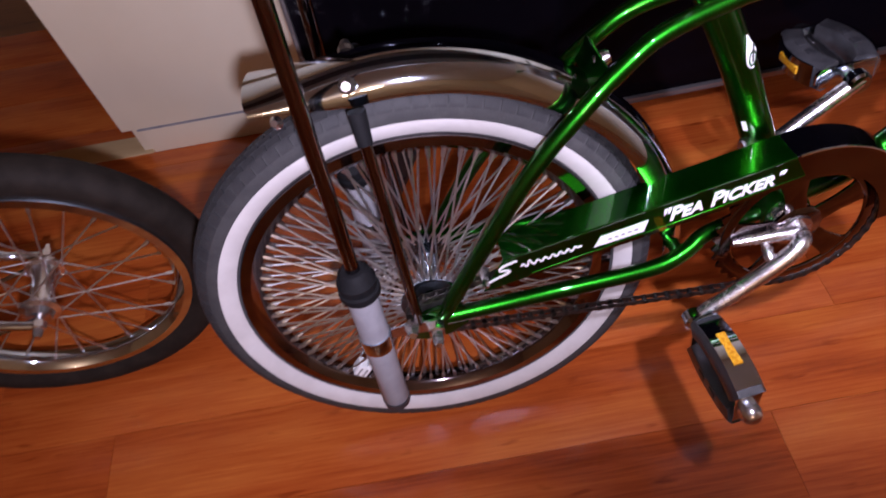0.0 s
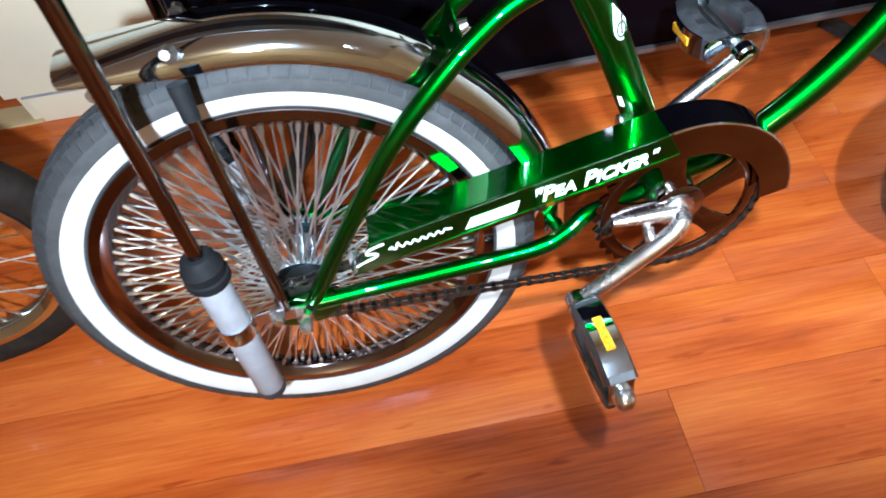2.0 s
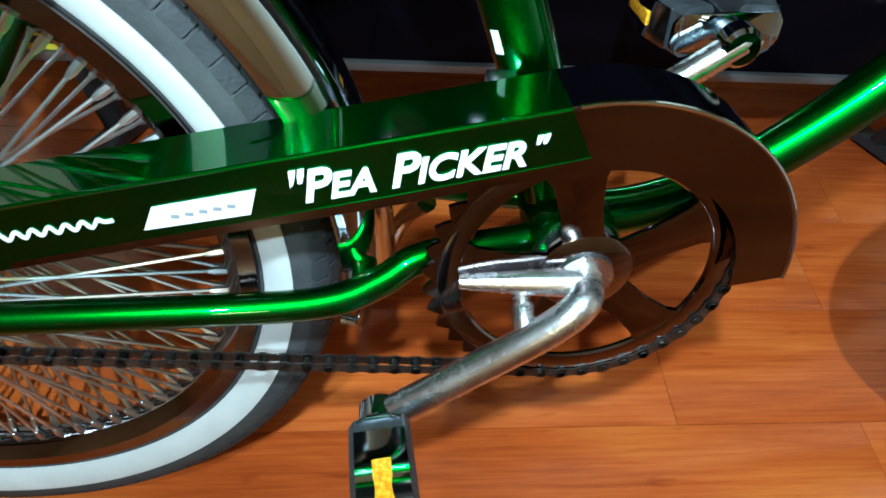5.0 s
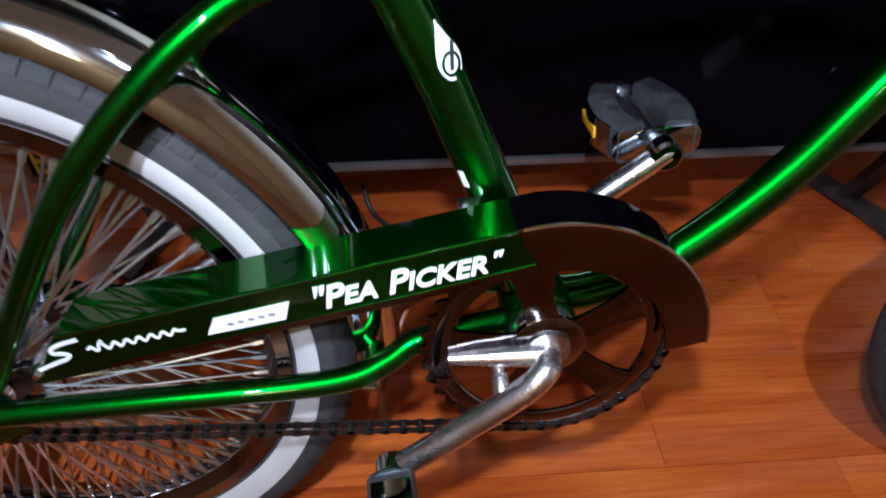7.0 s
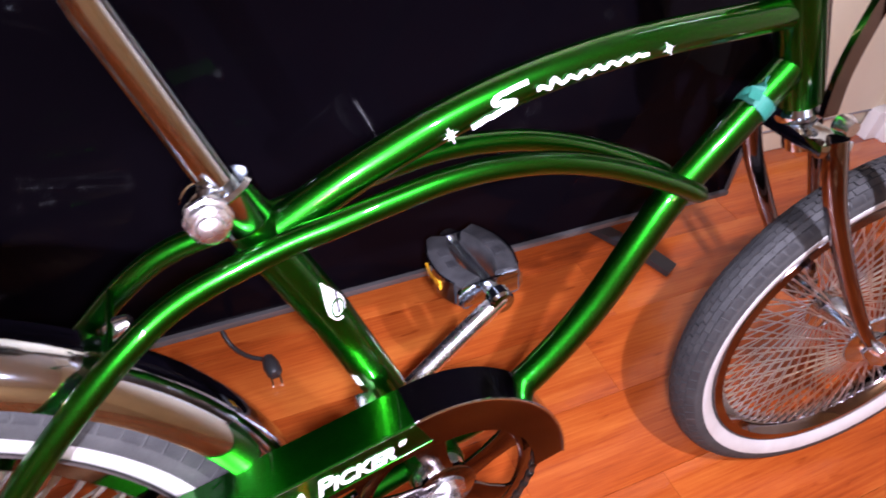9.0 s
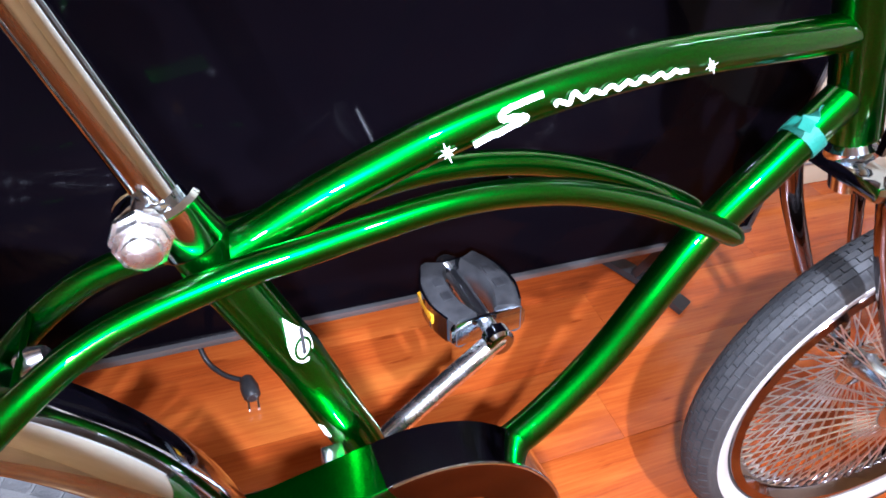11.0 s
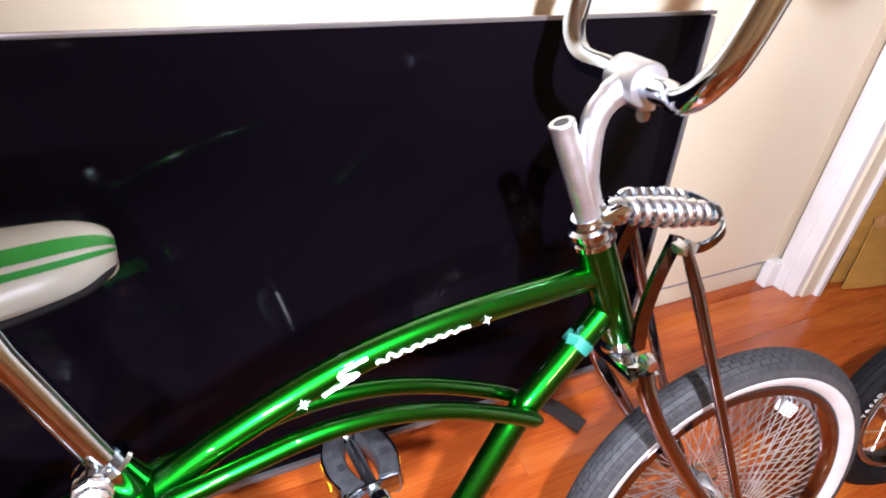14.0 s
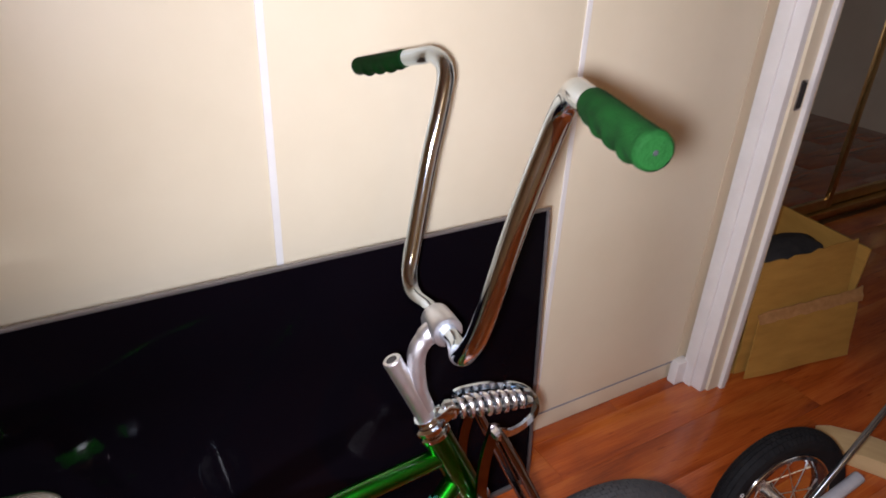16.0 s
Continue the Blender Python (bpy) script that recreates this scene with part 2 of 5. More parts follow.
def sweep(points, radius, seg=14, closed=False, section=None, caps=True, up=None):
    """A tube along the points; radius is a number or one for each point; section: a list of (u, v) instead of a circle."""
    p = [Vector(q) for q in points]
    n = len(p)
    rad = radius if isinstance(radius, (list, tuple)) else [radius] * n
    sec = section or [(math.cos(2 * math.pi * k / seg), math.sin(2 * math.pi * k / seg)) for k in range(seg)]
    s = len(sec)
    tan = []
    for i in range(n):
        if closed:
            d = p[(i + 1) % n] - p[i - 1]
        else:
            d = p[min(i + 1, n - 1)] - p[max(i - 1, 0)]
        tan.append(d.normalized())
    ref = Vector(up) if up else (Vector((0, 1, 0)) if abs(tan[0].y) < 0.9 else Vector((1, 0, 0)))
    vs, fs = [], []
    u = (ref - tan[0] * ref.dot(tan[0])).normalized()
    for i in range(n):
        if up:
            u = Vector(up)
        u = (u - tan[i] * u.dot(tan[i])).normalized()
        w = tan[i].cross(u)
        vs += [tuple(p[i] + rad[i] * (a * u + b * w)) for a, b in sec]
    for i in range(n if closed else n - 1):
        j = (i + 1) % n
        fs += [(i * s + k, i * s + (k + 1) % s, j * s + (k + 1) % s, j * s + k) for k in range(s)]
    if caps and not closed:
        fs += [tuple(range(s))[::-1], tuple((n - 1) * s + k for k in range(s))]
    return vs, fs


def rod(a, b, r, seg=14, r2=None):
    return sweep([a, b], [r, r if r2 is None else r2], seg)


def lathe(profile, seg=48, closed=True):
    """A profile of (radius, offset along y) turned round the y axis; closed: the profile is a ring."""
    n = len(profile)
    vs, fs = [], []
    for k in range(seg):
        a = 2 * math.pi * k / seg
        vs += [(r * math.cos(a), y, r * math.sin(a)) for r, y in profile]
    for k in range(seg):
        j = (k + 1) % seg
        for i in range(n if closed else n - 1):
            m = (i + 1) % n
            fs.append((k * n + i, k * n + m, j * n + m, j * n + i))
    return vs, fs


def knob(profile, a, b, seg=20):
    """A turned solid from a to b: profile of (way along 0..1, radius)."""
    a, b = Vector(a), Vector(b)
    pts = [a + (b - a) * t for t, _ in profile]
    d = (b - a).normalized()
    ref = Vector((0, 0, 1)) if abs(d.z) < 0.9 else Vector((1, 0, 0))
    u = (ref - d * ref.dot(d)).normalized()
    w = d.cross(u)
    vs = []
    for p, (_, r) in zip(pts, profile):
        vs += [tuple(p + r * (math.cos(2 * math.pi * k / seg) * u + math.sin(2 * math.pi * k / seg) * w)) for k in range(seg)]
    fs = []
    for i in range(len(pts) - 1):
        fs += [(i * seg + k, i * seg + (k + 1) % seg, (i + 1) * seg + (k + 1) % seg, (i + 1) * seg + k) for k in range(seg)]
    fs += [tuple(range(seg))[::-1], tuple((len(pts) - 1) * seg + k for k in range(seg))]
    return vs, fs


def box(x0, x1, y0, y1, z0, z1, bevel=0.002):
    """A block with chamfered edges."""
    b = min(bevel, (x1 - x0) / 3, (y1 - y0) / 3, (z1 - z0) / 3)
    bm = bmesh.new()
    bmesh.ops.create_cube(bm, size=1)
    for v in bm.verts:
        v.co = ((x0 + x1) / 2 + v.co.x * (x1 - x0), (y0 + y1) / 2 + v.co.y * (y1 - y0), (z0 + z1) / 2 + v.co.z * (z1 - z0))
    if b > 0:
        bmesh.ops.bevel(bm, geom=bm.edges[:], offset=b, segments=2, affect="EDGES", profile=0.7)
    bm.verts.index_update()
    out = [tuple(v.co) for v in bm.verts], [tuple(v.index for v in f.verts) for f in bm.faces]
    bm.free()
    return out


def slab(outline, y0, y1, bevel=0.0):
    """A flat plate: an outline of (x, z) between y0 and y1."""
    bm = bmesh.new()
    f = bm.faces.new([bm.verts.new((x, y0, z)) for x, z in outline])
    ext = bmesh.ops.extrude_face_region(bm, geom=[f])
    for v in ext["geom"]:
        if isinstance(v, bmesh.types.BMVert):
            v.co.y = y1
    bmesh.ops.recalc_face_normals(bm, faces=bm.faces[:])
    if bevel:
        bmesh.ops.bevel(bm, geom=bm.edges[:], offset=bevel, segments=2, affect="EDGES", profile=0.7)
    bm.verts.index_update()
    out = [tuple(v.co) for v in bm.verts], [tuple(v.index for v in f.verts) for f in bm.faces]
    bm.free()
    return out


def mesh(name, geo, mat, sharp=40):
    me = bpy.data.meshes.new(name)
    me.from_pydata(geo[0], [], geo[1])
    bm = bmesh.new()
    bm.from_mesh(me)
    bmesh.ops.recalc_face_normals(bm, faces=bm.faces[:])
    bm.to_mesh(me)
    bm.free()
    me.materials.append(mat)
    me.shade_smooth()
    me.set_sharp_from_angle(angle=radians(sharp))
    return me


def part(name, geo, mat, parent=None, label="", sharp=40):
    ob = new(name, mesh(name, geo, mat, sharp))
    ob.parent = parent
    return tagged(ob, label)


def thing(name, m, label, category, group="", kind=""):
    ob = new(name)
    ob.empty_display_size = 0.05
    ob.matrix_world = m
    return tagged(ob, label, category, group, kind)


def child(name, parent, m=None, label=""):
    """A part that itself has pieces."""
    ob = new(name)
    ob.parent = parent
    if m:
        ob.matrix_local = m
    return tagged(ob, label)


# ---- the room ----
def structure(name, geo, mat, label, category="", sharp=40):
    return tagged(part(name, geo, mat, None, "", sharp), label, category or name.split("_")[0], "", "structure")


FRONT = 0.58      # face of the wardrobe
SIDE = 1.795      # face of the wall with the doorway
floor = structure("floor", box(-3.0, 5.2, -4.0, 2.6, -0.06, -0.0115, 0), FLOOR_DULL, "subfloor under red-brown varnished floorboards", "floor")
ceiling = structure("ceiling", box(-3.0, 5.2, -4.0, 2.6, 2.4, 2.5, 0), CEILING, "plain pale painted ceiling", "ceiling")
structure("wall_west", box(-3.1, -3.0, -4.0, 2.6, -0.06, 2.5, 0), WALL, "plain cream painted wall", "wall")
structure("wall_south", box(-3.0, 5.2, -4.1, -4.0, -0.06, 2.5, 0), WALL, "plain cream painted wall", "wall")
structure("wall_far_north", box(-3.0, 5.2, 2.6, 2.7, -0.06, 2.5, 0), WALL, "plain cream painted wall behind the wardrobe", "wall")
structure("wall_far_east", box(5.2, 5.3, -4.0, 2.6, -0.06, 2.5, 0), WALL, "plain cream painted wall of the next room", "wall")
side = structure("wall_east", geo_join(box(SIDE + 0.018, SIDE + 0.10, 0.52, 1.2, 0, 2.4, 0), box(SIDE + 0.018, SIDE + 0.10, -0.34, 0.52, 2.08, 2.4, 0),
                                       box(SIDE + 0.018, SIDE + 0.10, -4.0, -0.34, 0, 2.4, 0)), WALL, "cream painted wall with a doorway", "wall")
# casing and lining of the doorway
casing = structure("door_1", box(SIDE - 0.006, SIDE + 0.018, 0.497, 0.572, 0.0, 2.12, 0.006), WHITE_TRIM, "white gloss painted doorway casing and jamb", "door frame")
part("casing_edge", box(SIDE - 0.014, SIDE - 0.004, 0.530, 0.567, 0.0, 2.12, 0.005), WHITE_TRIM, casing)
part("plinth", box(SIDE - 0.05, SIDE - 0.002, 0.555, FRONT + 0.004, 0.0, 0.075, 0.004), WHITE_TRIM, casing)
part("jamb", box(SIDE + 0.018, SIDE + 0.106, 0.490, 0.522, 0.0, 2.08, 0.003), CREAM, casing, "cream painted jamb lining")
part("door_stop", box(SIDE + 0.062, SIDE + 0.080, 0.478, 0.492, 0.0, 2.08, 0.003), WHITE_TRIM, casing)
strike = part("strike_plate", box(SIDE + 0.030, SIDE + 0.052, 0.4875, 0.4902, 0.83, 0.90, 0.001), STEEL, casing, "worn steel strike plate")
part("latch_hole", box(SIDE + 0.032, SIDE + 0.050, 0.4855, 0.4878, 0.836, 0.894, 0.001), DARK, strike)
part("far_casing", box(SIDE - 0.006, SIDE + 0.018, -0.42, -0.345, 0.0, 2.12, 0.006), WHITE_TRIM, casing)
part("head_casing", box(SIDE - 0.006, SIDE + 0.018, -0.345, 0.503, 2.075, 2.12, 0.006), WHITE_TRIM, casing)

# built-in wardrobe: flat panels over a kick board
wardrobe = thing("wardrobe", pose(0.67, FRONT, 0), "cream laminate built-in wardrobe with flat doors and a kick board", "wardrobe")


def wardrobe_panel(x0, x1):
    return part("door_panel", box(x0 - 0.67, x1 - 0.67, 0.0, 0.019, 0.072, 2.36, 0.0025), CREAM, wardrobe)


for a, b in ((-0.512, 0.0065), (0.0095, 0.6205), (0.6235, 1.2345), (1.2375, 1.760)):
    wardrobe_panel(a, b)
part("kick_board", box(-1.155, 1.088, 0.012, 0.0192, 0.001, 0.066, 0.001), CREAM, wardrobe, "cream painted kick board")
# added grey strip draws the shade under the door panels
part("edge_seal", box(-1.155, 1.088, -0.0014, 0.012, 0.0682, 0.0712, 0.0005), GREY_SHOCK, wardrobe, "thin grey strip in place of the shade line above the kick board")
part("carcass", box(-1.175, 1.09, 0.0195, 0.60, 0.0, 2.38, 0.002), CREAM, wardrobe)
for x in (0.008, 0.622, 1.236):
    part("joint_strip", box(x - 0.67 - 0.006, x - 0.67 + 0.006, -0.003, 0.0005, 0.074, 2.355, 0.001), WHITE_TRIM, wardrobe, "white joint strip between doors")
structure("wall_corner", box(1.768, SIDE + 0.02, FRONT + 0.004, 1.2, 0.0, 2.4, 0), WALL, "narrow strip of cream wall beside the wardrobe", "wall")
# pale sill and duller boards beyond the end of the wardrobe
structure("threshold", box(-1.8, -0.487, FRONT + 0.012, FRONT + 0.062, -0.0115, 0.004, 0.003), WOODBOX, "pale timber threshold strip on the floor", "threshold")
structure("wall_passage", box(-3.0, -0.52, 2.0, 2.1, 0, 2.4, 0), WALL, "plain wall at the end of the passage", "wall")

# sliding mirror doors in the next room
mirror = thing("mirror_wardrobe", pose(3.87, 1.12, 0), "mirrored sliding wardrobe doors in gold metal frames", "wardrobe")
part("track", box(-1.3, 1.1, -0.03, 0.06, 0.001, 0.045, 0.004), GOLD, mirror, "gold floor track")
for k in range(3):
    x = -1.25 + k * 0.78
    fr = part("mirror_frame", geo_join(box(x, x + 0.035, -0.01 + 0.02 * (k % 2), 0.015 + 0.02 * (k % 2), 0.05, 2.2, 0.003),
                                       box(x + 0.745, x + 0.78, -0.01 + 0.02 * (k % 2), 0.015 + 0.02 * (k % 2), 0.05, 2.2, 0.003),
                                       box(x + 0.035, x + 0.745, -0.01 + 0.02 * (k % 2), 0.015 + 0.02 * (k % 2), 0.05, 0.10, 0.003)), GOLD, mirror)
    part("mirror_pane", box(x + 0.035, x + 0.745, 0.0 + 0.02 * (k % 2), 0.004 + 0.02 * (k % 2), 0.10, 2.2, 0), MIRROR, fr)
structure("wall_next_room", box(2.6, 5.2, 1.25, 1.3, 0, 2.4, 0), WALL, "cream wall behind the mirrored doors", "wall")

# ---- television standing on its feet ----
TV_Y = 0.335
tv = thing("television", pose(0.4605, TV_Y, 0, 0, 0, 1.0), "large black flat television standing on splayed feet before the wardrobe", "television")
TILT_TV = Matrix.Translation((0, 0, 0.168)) @ Matrix.Rotation(radians(-3.8), 4, "X")
TW, TH = 0.5725, 0.607


def tv_part(name, geo, mat, label=""):
    return part(name, moved(geo, TILT_TV), mat, tv, label)


tv_part("screen", box(-TW + 0.006, TW - 0.006, -0.001, 0.004, 0.014, TH - 0.008, 0), SCREEN, "dark glossy screen, switched off")
tv_part("back_shell", box(-TW + 0.002, TW - 0.002, 0.0042, 0.013, 0.002, TH - 0.008, 0.003), BLACK_PLASTIC)
tv_part("lower_back", box(-0.42, 0.42, 0.024, 0.066, 0.02, 0.34, 0.014), BLACK_PLASTIC)
for nm, g in (("top_bezel", box(-TW, TW, -0.005, 0.001, TH - 0.008, TH - 0.003, 0.0015)), ("bottom_bezel", box(-TW, TW, -0.007, 0.009, 0.0045, 0.0135, 0.003)),
              ("side_bezel", box(-TW, -TW + 0.006, -0.005, 0.009, 0.0135, TH - 0.010, 0.002)), ("side_bezel", box(TW - 0.006, TW, -0.005, 0.009, 0.0135, TH - 0.010, 0.002))):
    tv_part(nm, g, BEZEL, "thin brushed grey metal bezel")
for s in (-1, 1):
    foot = geo_join(sweep([(s * 0.458, 0.16, 0.006), (s * 0.490, 0.085, 0.012), (s * 0.510, 0.045, 0.013), (s * 0.532, 0.0, 0.006)], 1, section=[(-0.015, -0.006), (0.015, -0.006), (0.015, 0.006), (-0.015, 0.006)], up=(1, 0, 0)),
                    sweep([(s * 0.492, 0.085, 0.012), (s * 0.482, 0.05, 0.10), (s * 0.474, 0.018, 0.20)], 1, section=[(-0.014, -0.007), (0.014, -0.007), (0.014, 0.007), (-0.014, 0.007)], up=(1, 0, 0)))
    part("foot", foot, BLACK_PLASTIC, tv, "splayed black foot")
lab = tv_part("energy_label", box(-0.562, -0.452, -0.0035, -0.0012, 0.0145, 0.052, 0), YELLOW, "yellow printed label on the lower corner of the screen")
for k in range(6):
    for r_ in range(2):
        w = (0.012, 0.017, 0.008, 0.014, 0.011, 0.013)[(k + 3 * r_) % 6]
        x = -0.557 + k * 0.0175
        part("print_bar", moved(box(x, x + w, -0.0045, -0.0036, 0.021 + 0.014 * r_, 0.028 + 0.014 * r_, 0), TILT_TV), BLACK_PLASTIC, lab)
cord = thing("power_plug", pose(0.288, 0.375, 0.012), "black power plug on a short cord lying on the floor", "plug")
part("cord", sweep(smooth_line([(-0.055, 0.085, 0.03), (-0.045, 0.06, 0.0), (-0.025, 0.035, -0.007), (0.0, 0.018, -0.006)], 6), 0.0034, 10), BLACK_PLASTIC, cord)
part("plug_body", knob([(0, 0.005), (0.1, 0.009), (0.5, 0.012), (0.9, 0.011), (1, 0.008)], (0.0, 0.02, -0.001), (0.005, -0.016, -0.001), 14), BLACK_PLASTIC, cord)
for dx in (-0.006, 0.006):
    part("prong", box(0.004 + dx - 0.0012, 0.004 + dx + 0.0012, -0.034, -0.014, -0.004, 0.002, 0.0005), ALLOY, cord)

# ---- the green bicycle; x runs from the rear hub forward, y to the far side, z up from the ground, all leaning away ----
LEAN = 11.0
bike = thing("bicycle", pose(0, 0, -0.003, -LEAN, 0, 0), "candy green cruiser bicycle with chrome fittings leaning on its stand", "bicycle")
SX, SZ, STEER = 0.7015, 0.59, -7.44
NUDGE = Matrix.Translation((-0.004, 0, 0.005))
axis = Vector((-0.042, 0, 0.098)).normalized()
TURNED = NUDGE @ Matrix.Translation((SX, 0, SZ)) @ Matrix.Rotation(radians(STEER), 4, axis) @ Matrix.Translation((-SX, 0, -SZ))
BB = (0.377, 0.286)


def both(f):
    """The same piece on either side."""
    return [(s, f(s)) for s in (-1, 1)]


frame_ob = part("frame", sweep([(0.262, 0, 0.552), (0.270, 0, 0.531), (0.3105, 0, 0.450), (0.3440, 0, 0.371), (BB[0] - 0.004, 0, BB[1])], [0.0158] * 5, 22), GREEN, bike, "candy green seat tube")
part("top_tube", sweep(smooth_line([(0.262, 0, 0.516), (0.287, 0, 0.529), (0.324, 0, 0.549), (0.361, 0, 0.5657), (0.400, 0, 0.5812), (0.44, 0, 0.5937), (0.482, 0, 0.6032), (0.526, 0, 0.6102), (0.575, 0, 0.6147), (0.627, 0, 0.6177), (0.676, 0, 0.6210)], 5), 0.0125, 22), GREEN, frame_ob)
part("down_tube", sweep(smooth_line([(0.700, 0, 0.583), (0.653, 0, 0.5355), (0.605, 0, 0.486), (0.574, 0, 0.439), (0.543, 0, 0.390), (0.506, 0, 0.347), (0.465, 0, 0.312), (0.42, 0, 0.291), (BB[0], 0, BB[1])], 5), 0.0140, 22), GREEN, frame_ob)
part("head_tube", geo_join(rod((0.671, 0, 0.657), (0.718, 0, 0.548), 0.0185, 28)), GREEN, frame_ob)
part("bottom_bracket", geo_join(knob([(0, 0.024), (0.03, 0.0255), (0.97, 0.0255), (1, 0.024)], (BB[0], -0.034, BB[1]), (BB[0], 0.034, BB[1]), 28)), GREEN, frame_ob)
for s, g in both(lambda s: sweep(smooth_line([(0.010, s * 0.060, 0.258), (0.065, s * 0.056, 0.349), (0.107, s * (0.052 if s < 0 else 0.050), 0.414 if s < 0 else 0.404), (0.15, s * (0.046 if s < 0 else 0.044), 0.4605 if s < 0 else 0.448), (0.19, s * (0.037 if s < 0 else 0.032), 0.494 if s < 0 else 0.491), (0.225, s * 0.028, 0.5125), (0.28, s * 0.021, 0.5265), (0.316, s * 0.0205, 0.534), (0.352, s * 0.020, 0.5415), (0.39, s * 0.020, 0.5485), (0.43, s * 0.020, 0.550), (0.475, s * 0.020, 0.5445), (0.525, s * 0.020, 0.530), (0.58, s * 0.021, 0.5065), (0.615, s * 0.021, 0.488)], 5), [0.0081] * 69 + [0.0075, 0.004], 18)):
    part("curved_bar", g, GREEN, frame_ob)
for s, g in both(lambda s: sweep(smooth_line([(0.012, s * 0.060, 0.255), (0.10, s * 0.056, 0.2565), (0.20, s * 0.052, 0.2585), (0.245, s * 0.049, 0.262), (0.272, s * 0.043, 0.2715), (0.295, s * 0.034, 0.281), (0.356, s * 0.020, 0.284)], 5), 0.0088, 18)):
    part("chain_stay", g, GREEN, frame_ob)
for s, g in both(lambda s: slab([(-0.036, 0.243), (-0.030, 0.232), (-0.012, 0.226), (0.012, 0.228), (0.034, 0.242), (0.040, 0.256), (0.030, 0.268), (0.012, 0.272), (-0.006, 0.268), (-0.026, 0.258)], s * 0.060 - 0.0025, s * 0.060 + 0.0025, 0.001)):
    part("dropout", g, GREEN, frame_ob)
part("fender_bridge", moved(box(-0.0016, 0.0016, -0.040, 0.036, -0.013, 0.011, 0.001), Matrix.Translation((0.1755, 0, 0.481)) @ Matrix.Rotation(radians(24), 4, "Y")), GREEN, frame_ob)
part("stay_bridge", rod((0.262, -0.046, 0.268), (0.262, 0.046, 0.268), 0.007), GREEN, frame_ob)
BADGE = Matrix.Translation((0.3112, -0.0130, 0.4685)) @ Matrix.Rotation(radians(-21), 4, "Y") @ Matrix.Rotation(radians(42), 4, "Z")
badge = part("badge", moved(slab([(0.0085 * math.cos(a) * (1 if math.sin(a) < 0.1 else 1.1 - math.sin(a)), 0.0125 * math.sin(a) * (1.75 if math.sin(a) > 0 else 1)) for a in [2 * math.pi * k / 24 for k in range(24)]], -0.0006, 0.0006), BADGE), DECAL, frame_ob, "small round white transfer on the seat tube")
part("badge_ring", moved(lathe([(0.0052, -0.0003), (0.0070, -0.0003), (0.0070, 0.0003), (0.0052, 0.0003)], 28), BADGE @ Matrix.Translation((0, -0.0008, -0.003))), GREEN, frame_ob)
part("badge_bar", moved(box(-0.0012, 0.0012, -0.0003, 0.0003, -0.006, 0.010, 0), BADGE @ Matrix.Translation((0.0015, -0.0009, -0.001)) @ Matrix.Rotation(radians(25), 4, "Y")), BLACK_PLASTIC, frame_ob)
part("frame_sticker", moved(box(-0.0022, 0.0022, -0.0004, 0.0004, -0.006, 0.006, 0), Matrix.Translation((0.3222, -0.0102, 0.392)) @ Matrix.Rotation(radians(-21), 4, "Y") @ Matrix.Rotation(radians(-50), 4, "Z")), DECAL, frame_ob, "small white sticker low on the seat tube")
part("tape_wrap", geo_join(moved(lathe([(0.0142, -0.006), (0.0151, -0.006), (0.0151, 0.006), (0.0142, 0.006)], 30), Matrix.Translation((0.667, 0, 0.5495)) @ Matrix.Rotation(radians(-44), 4, "Y") @ Matrix.Rotation(radians(90), 4, "Z")),
     sweep(smooth_line([(0.662, -0.006, 0.566), (0.656, -0.012, 0.573), (0.649, -0.015, 0.572), (0.645, -0.016, 0.563)], 5), 1, section=[(-0.006, -0.0004), (0.006, -0.0004), (0.006, 0.0004), (-0.006, 0.0004)], up=(0.7, 0, 0.7))), TAPE, bike, "scrap of teal masking tape round the down tube")
part("bolt", knob([(0, 0.006), (0.5, 0.0075), (1, 0.005)], (0.177, -0.002, 0.482), (0.190, -0.003, 0.487), 12), ALLOY, frame_ob, "fender bolt")


# the maker's mark, kept as plain strokes: a double swoosh and a running wave
SWOOSH = [[(0.0, 0.0), (0.013, 0.0065), (0.024, 0.0115), (0.0285, 0.0165), (0.0235, 0.0195), (0.0165, 0.0205), (0.0165, 0.0265), (0.0245, 0.0315), (0.039, 0.0360)]]
WAVE = [[(0.044 + 0.0011 * k, 0.2 * (0.044 + 0.0011 * k) + 0.0128 + (0.0048 if 9 <= k <= 11 else 0.0) + 0.0030 * math.sin(k * 2 * math.pi / 9)) for k in range(0, 66)] + [(0.119, 0.0368), (0.124, 0.0380)]]


def star(x, z, y, r, parent):
    pts = []
    for k in range(16):
        a = 2 * math.pi * k / 16
        q = r * (1.0 if k % 4 == 0 else (0.62 if k % 4 == 2 else 0.25))
        pts.append((q * math.cos(a), q * math.sin(a)))
    part("star_mark", moved(slab(pts, -0.0005, 0.0005), Matrix.Translation((x, y, z)) @ Matrix.Rotation(radians(-22), 4, "X") @ Matrix.Rotation(radians(-20), 4, "Y")), DECAL, parent, "small white four-point star")


def on_tube(u, v):
    """Places the tube's mark on its curved near side."""
    c = smooth_line([(0.361, 0, 0.5657), (0.400, 0, 0.5812), (0.44, 0, 0.5937), (0.482, 0, 0.6032), (0.526, 0, 0.6102), (0.575, 0, 0.6147)], 10)
    x = 0.4075 + u * 1.05
    best = min(c, key=lambda q: abs(q.x - x))
    slope = 0.30 if x < 0.44 else (0.22 if x < 0.50 else 0.12)
    h = max(-0.98, min(0.98, -0.50 + (v - u * 0.235) * 36))
    y = -0.0140 * math.sqrt(1 - h * h)
    return Vector((x - h * 0.0140 * slope, y, best.z + h * 0.0134))


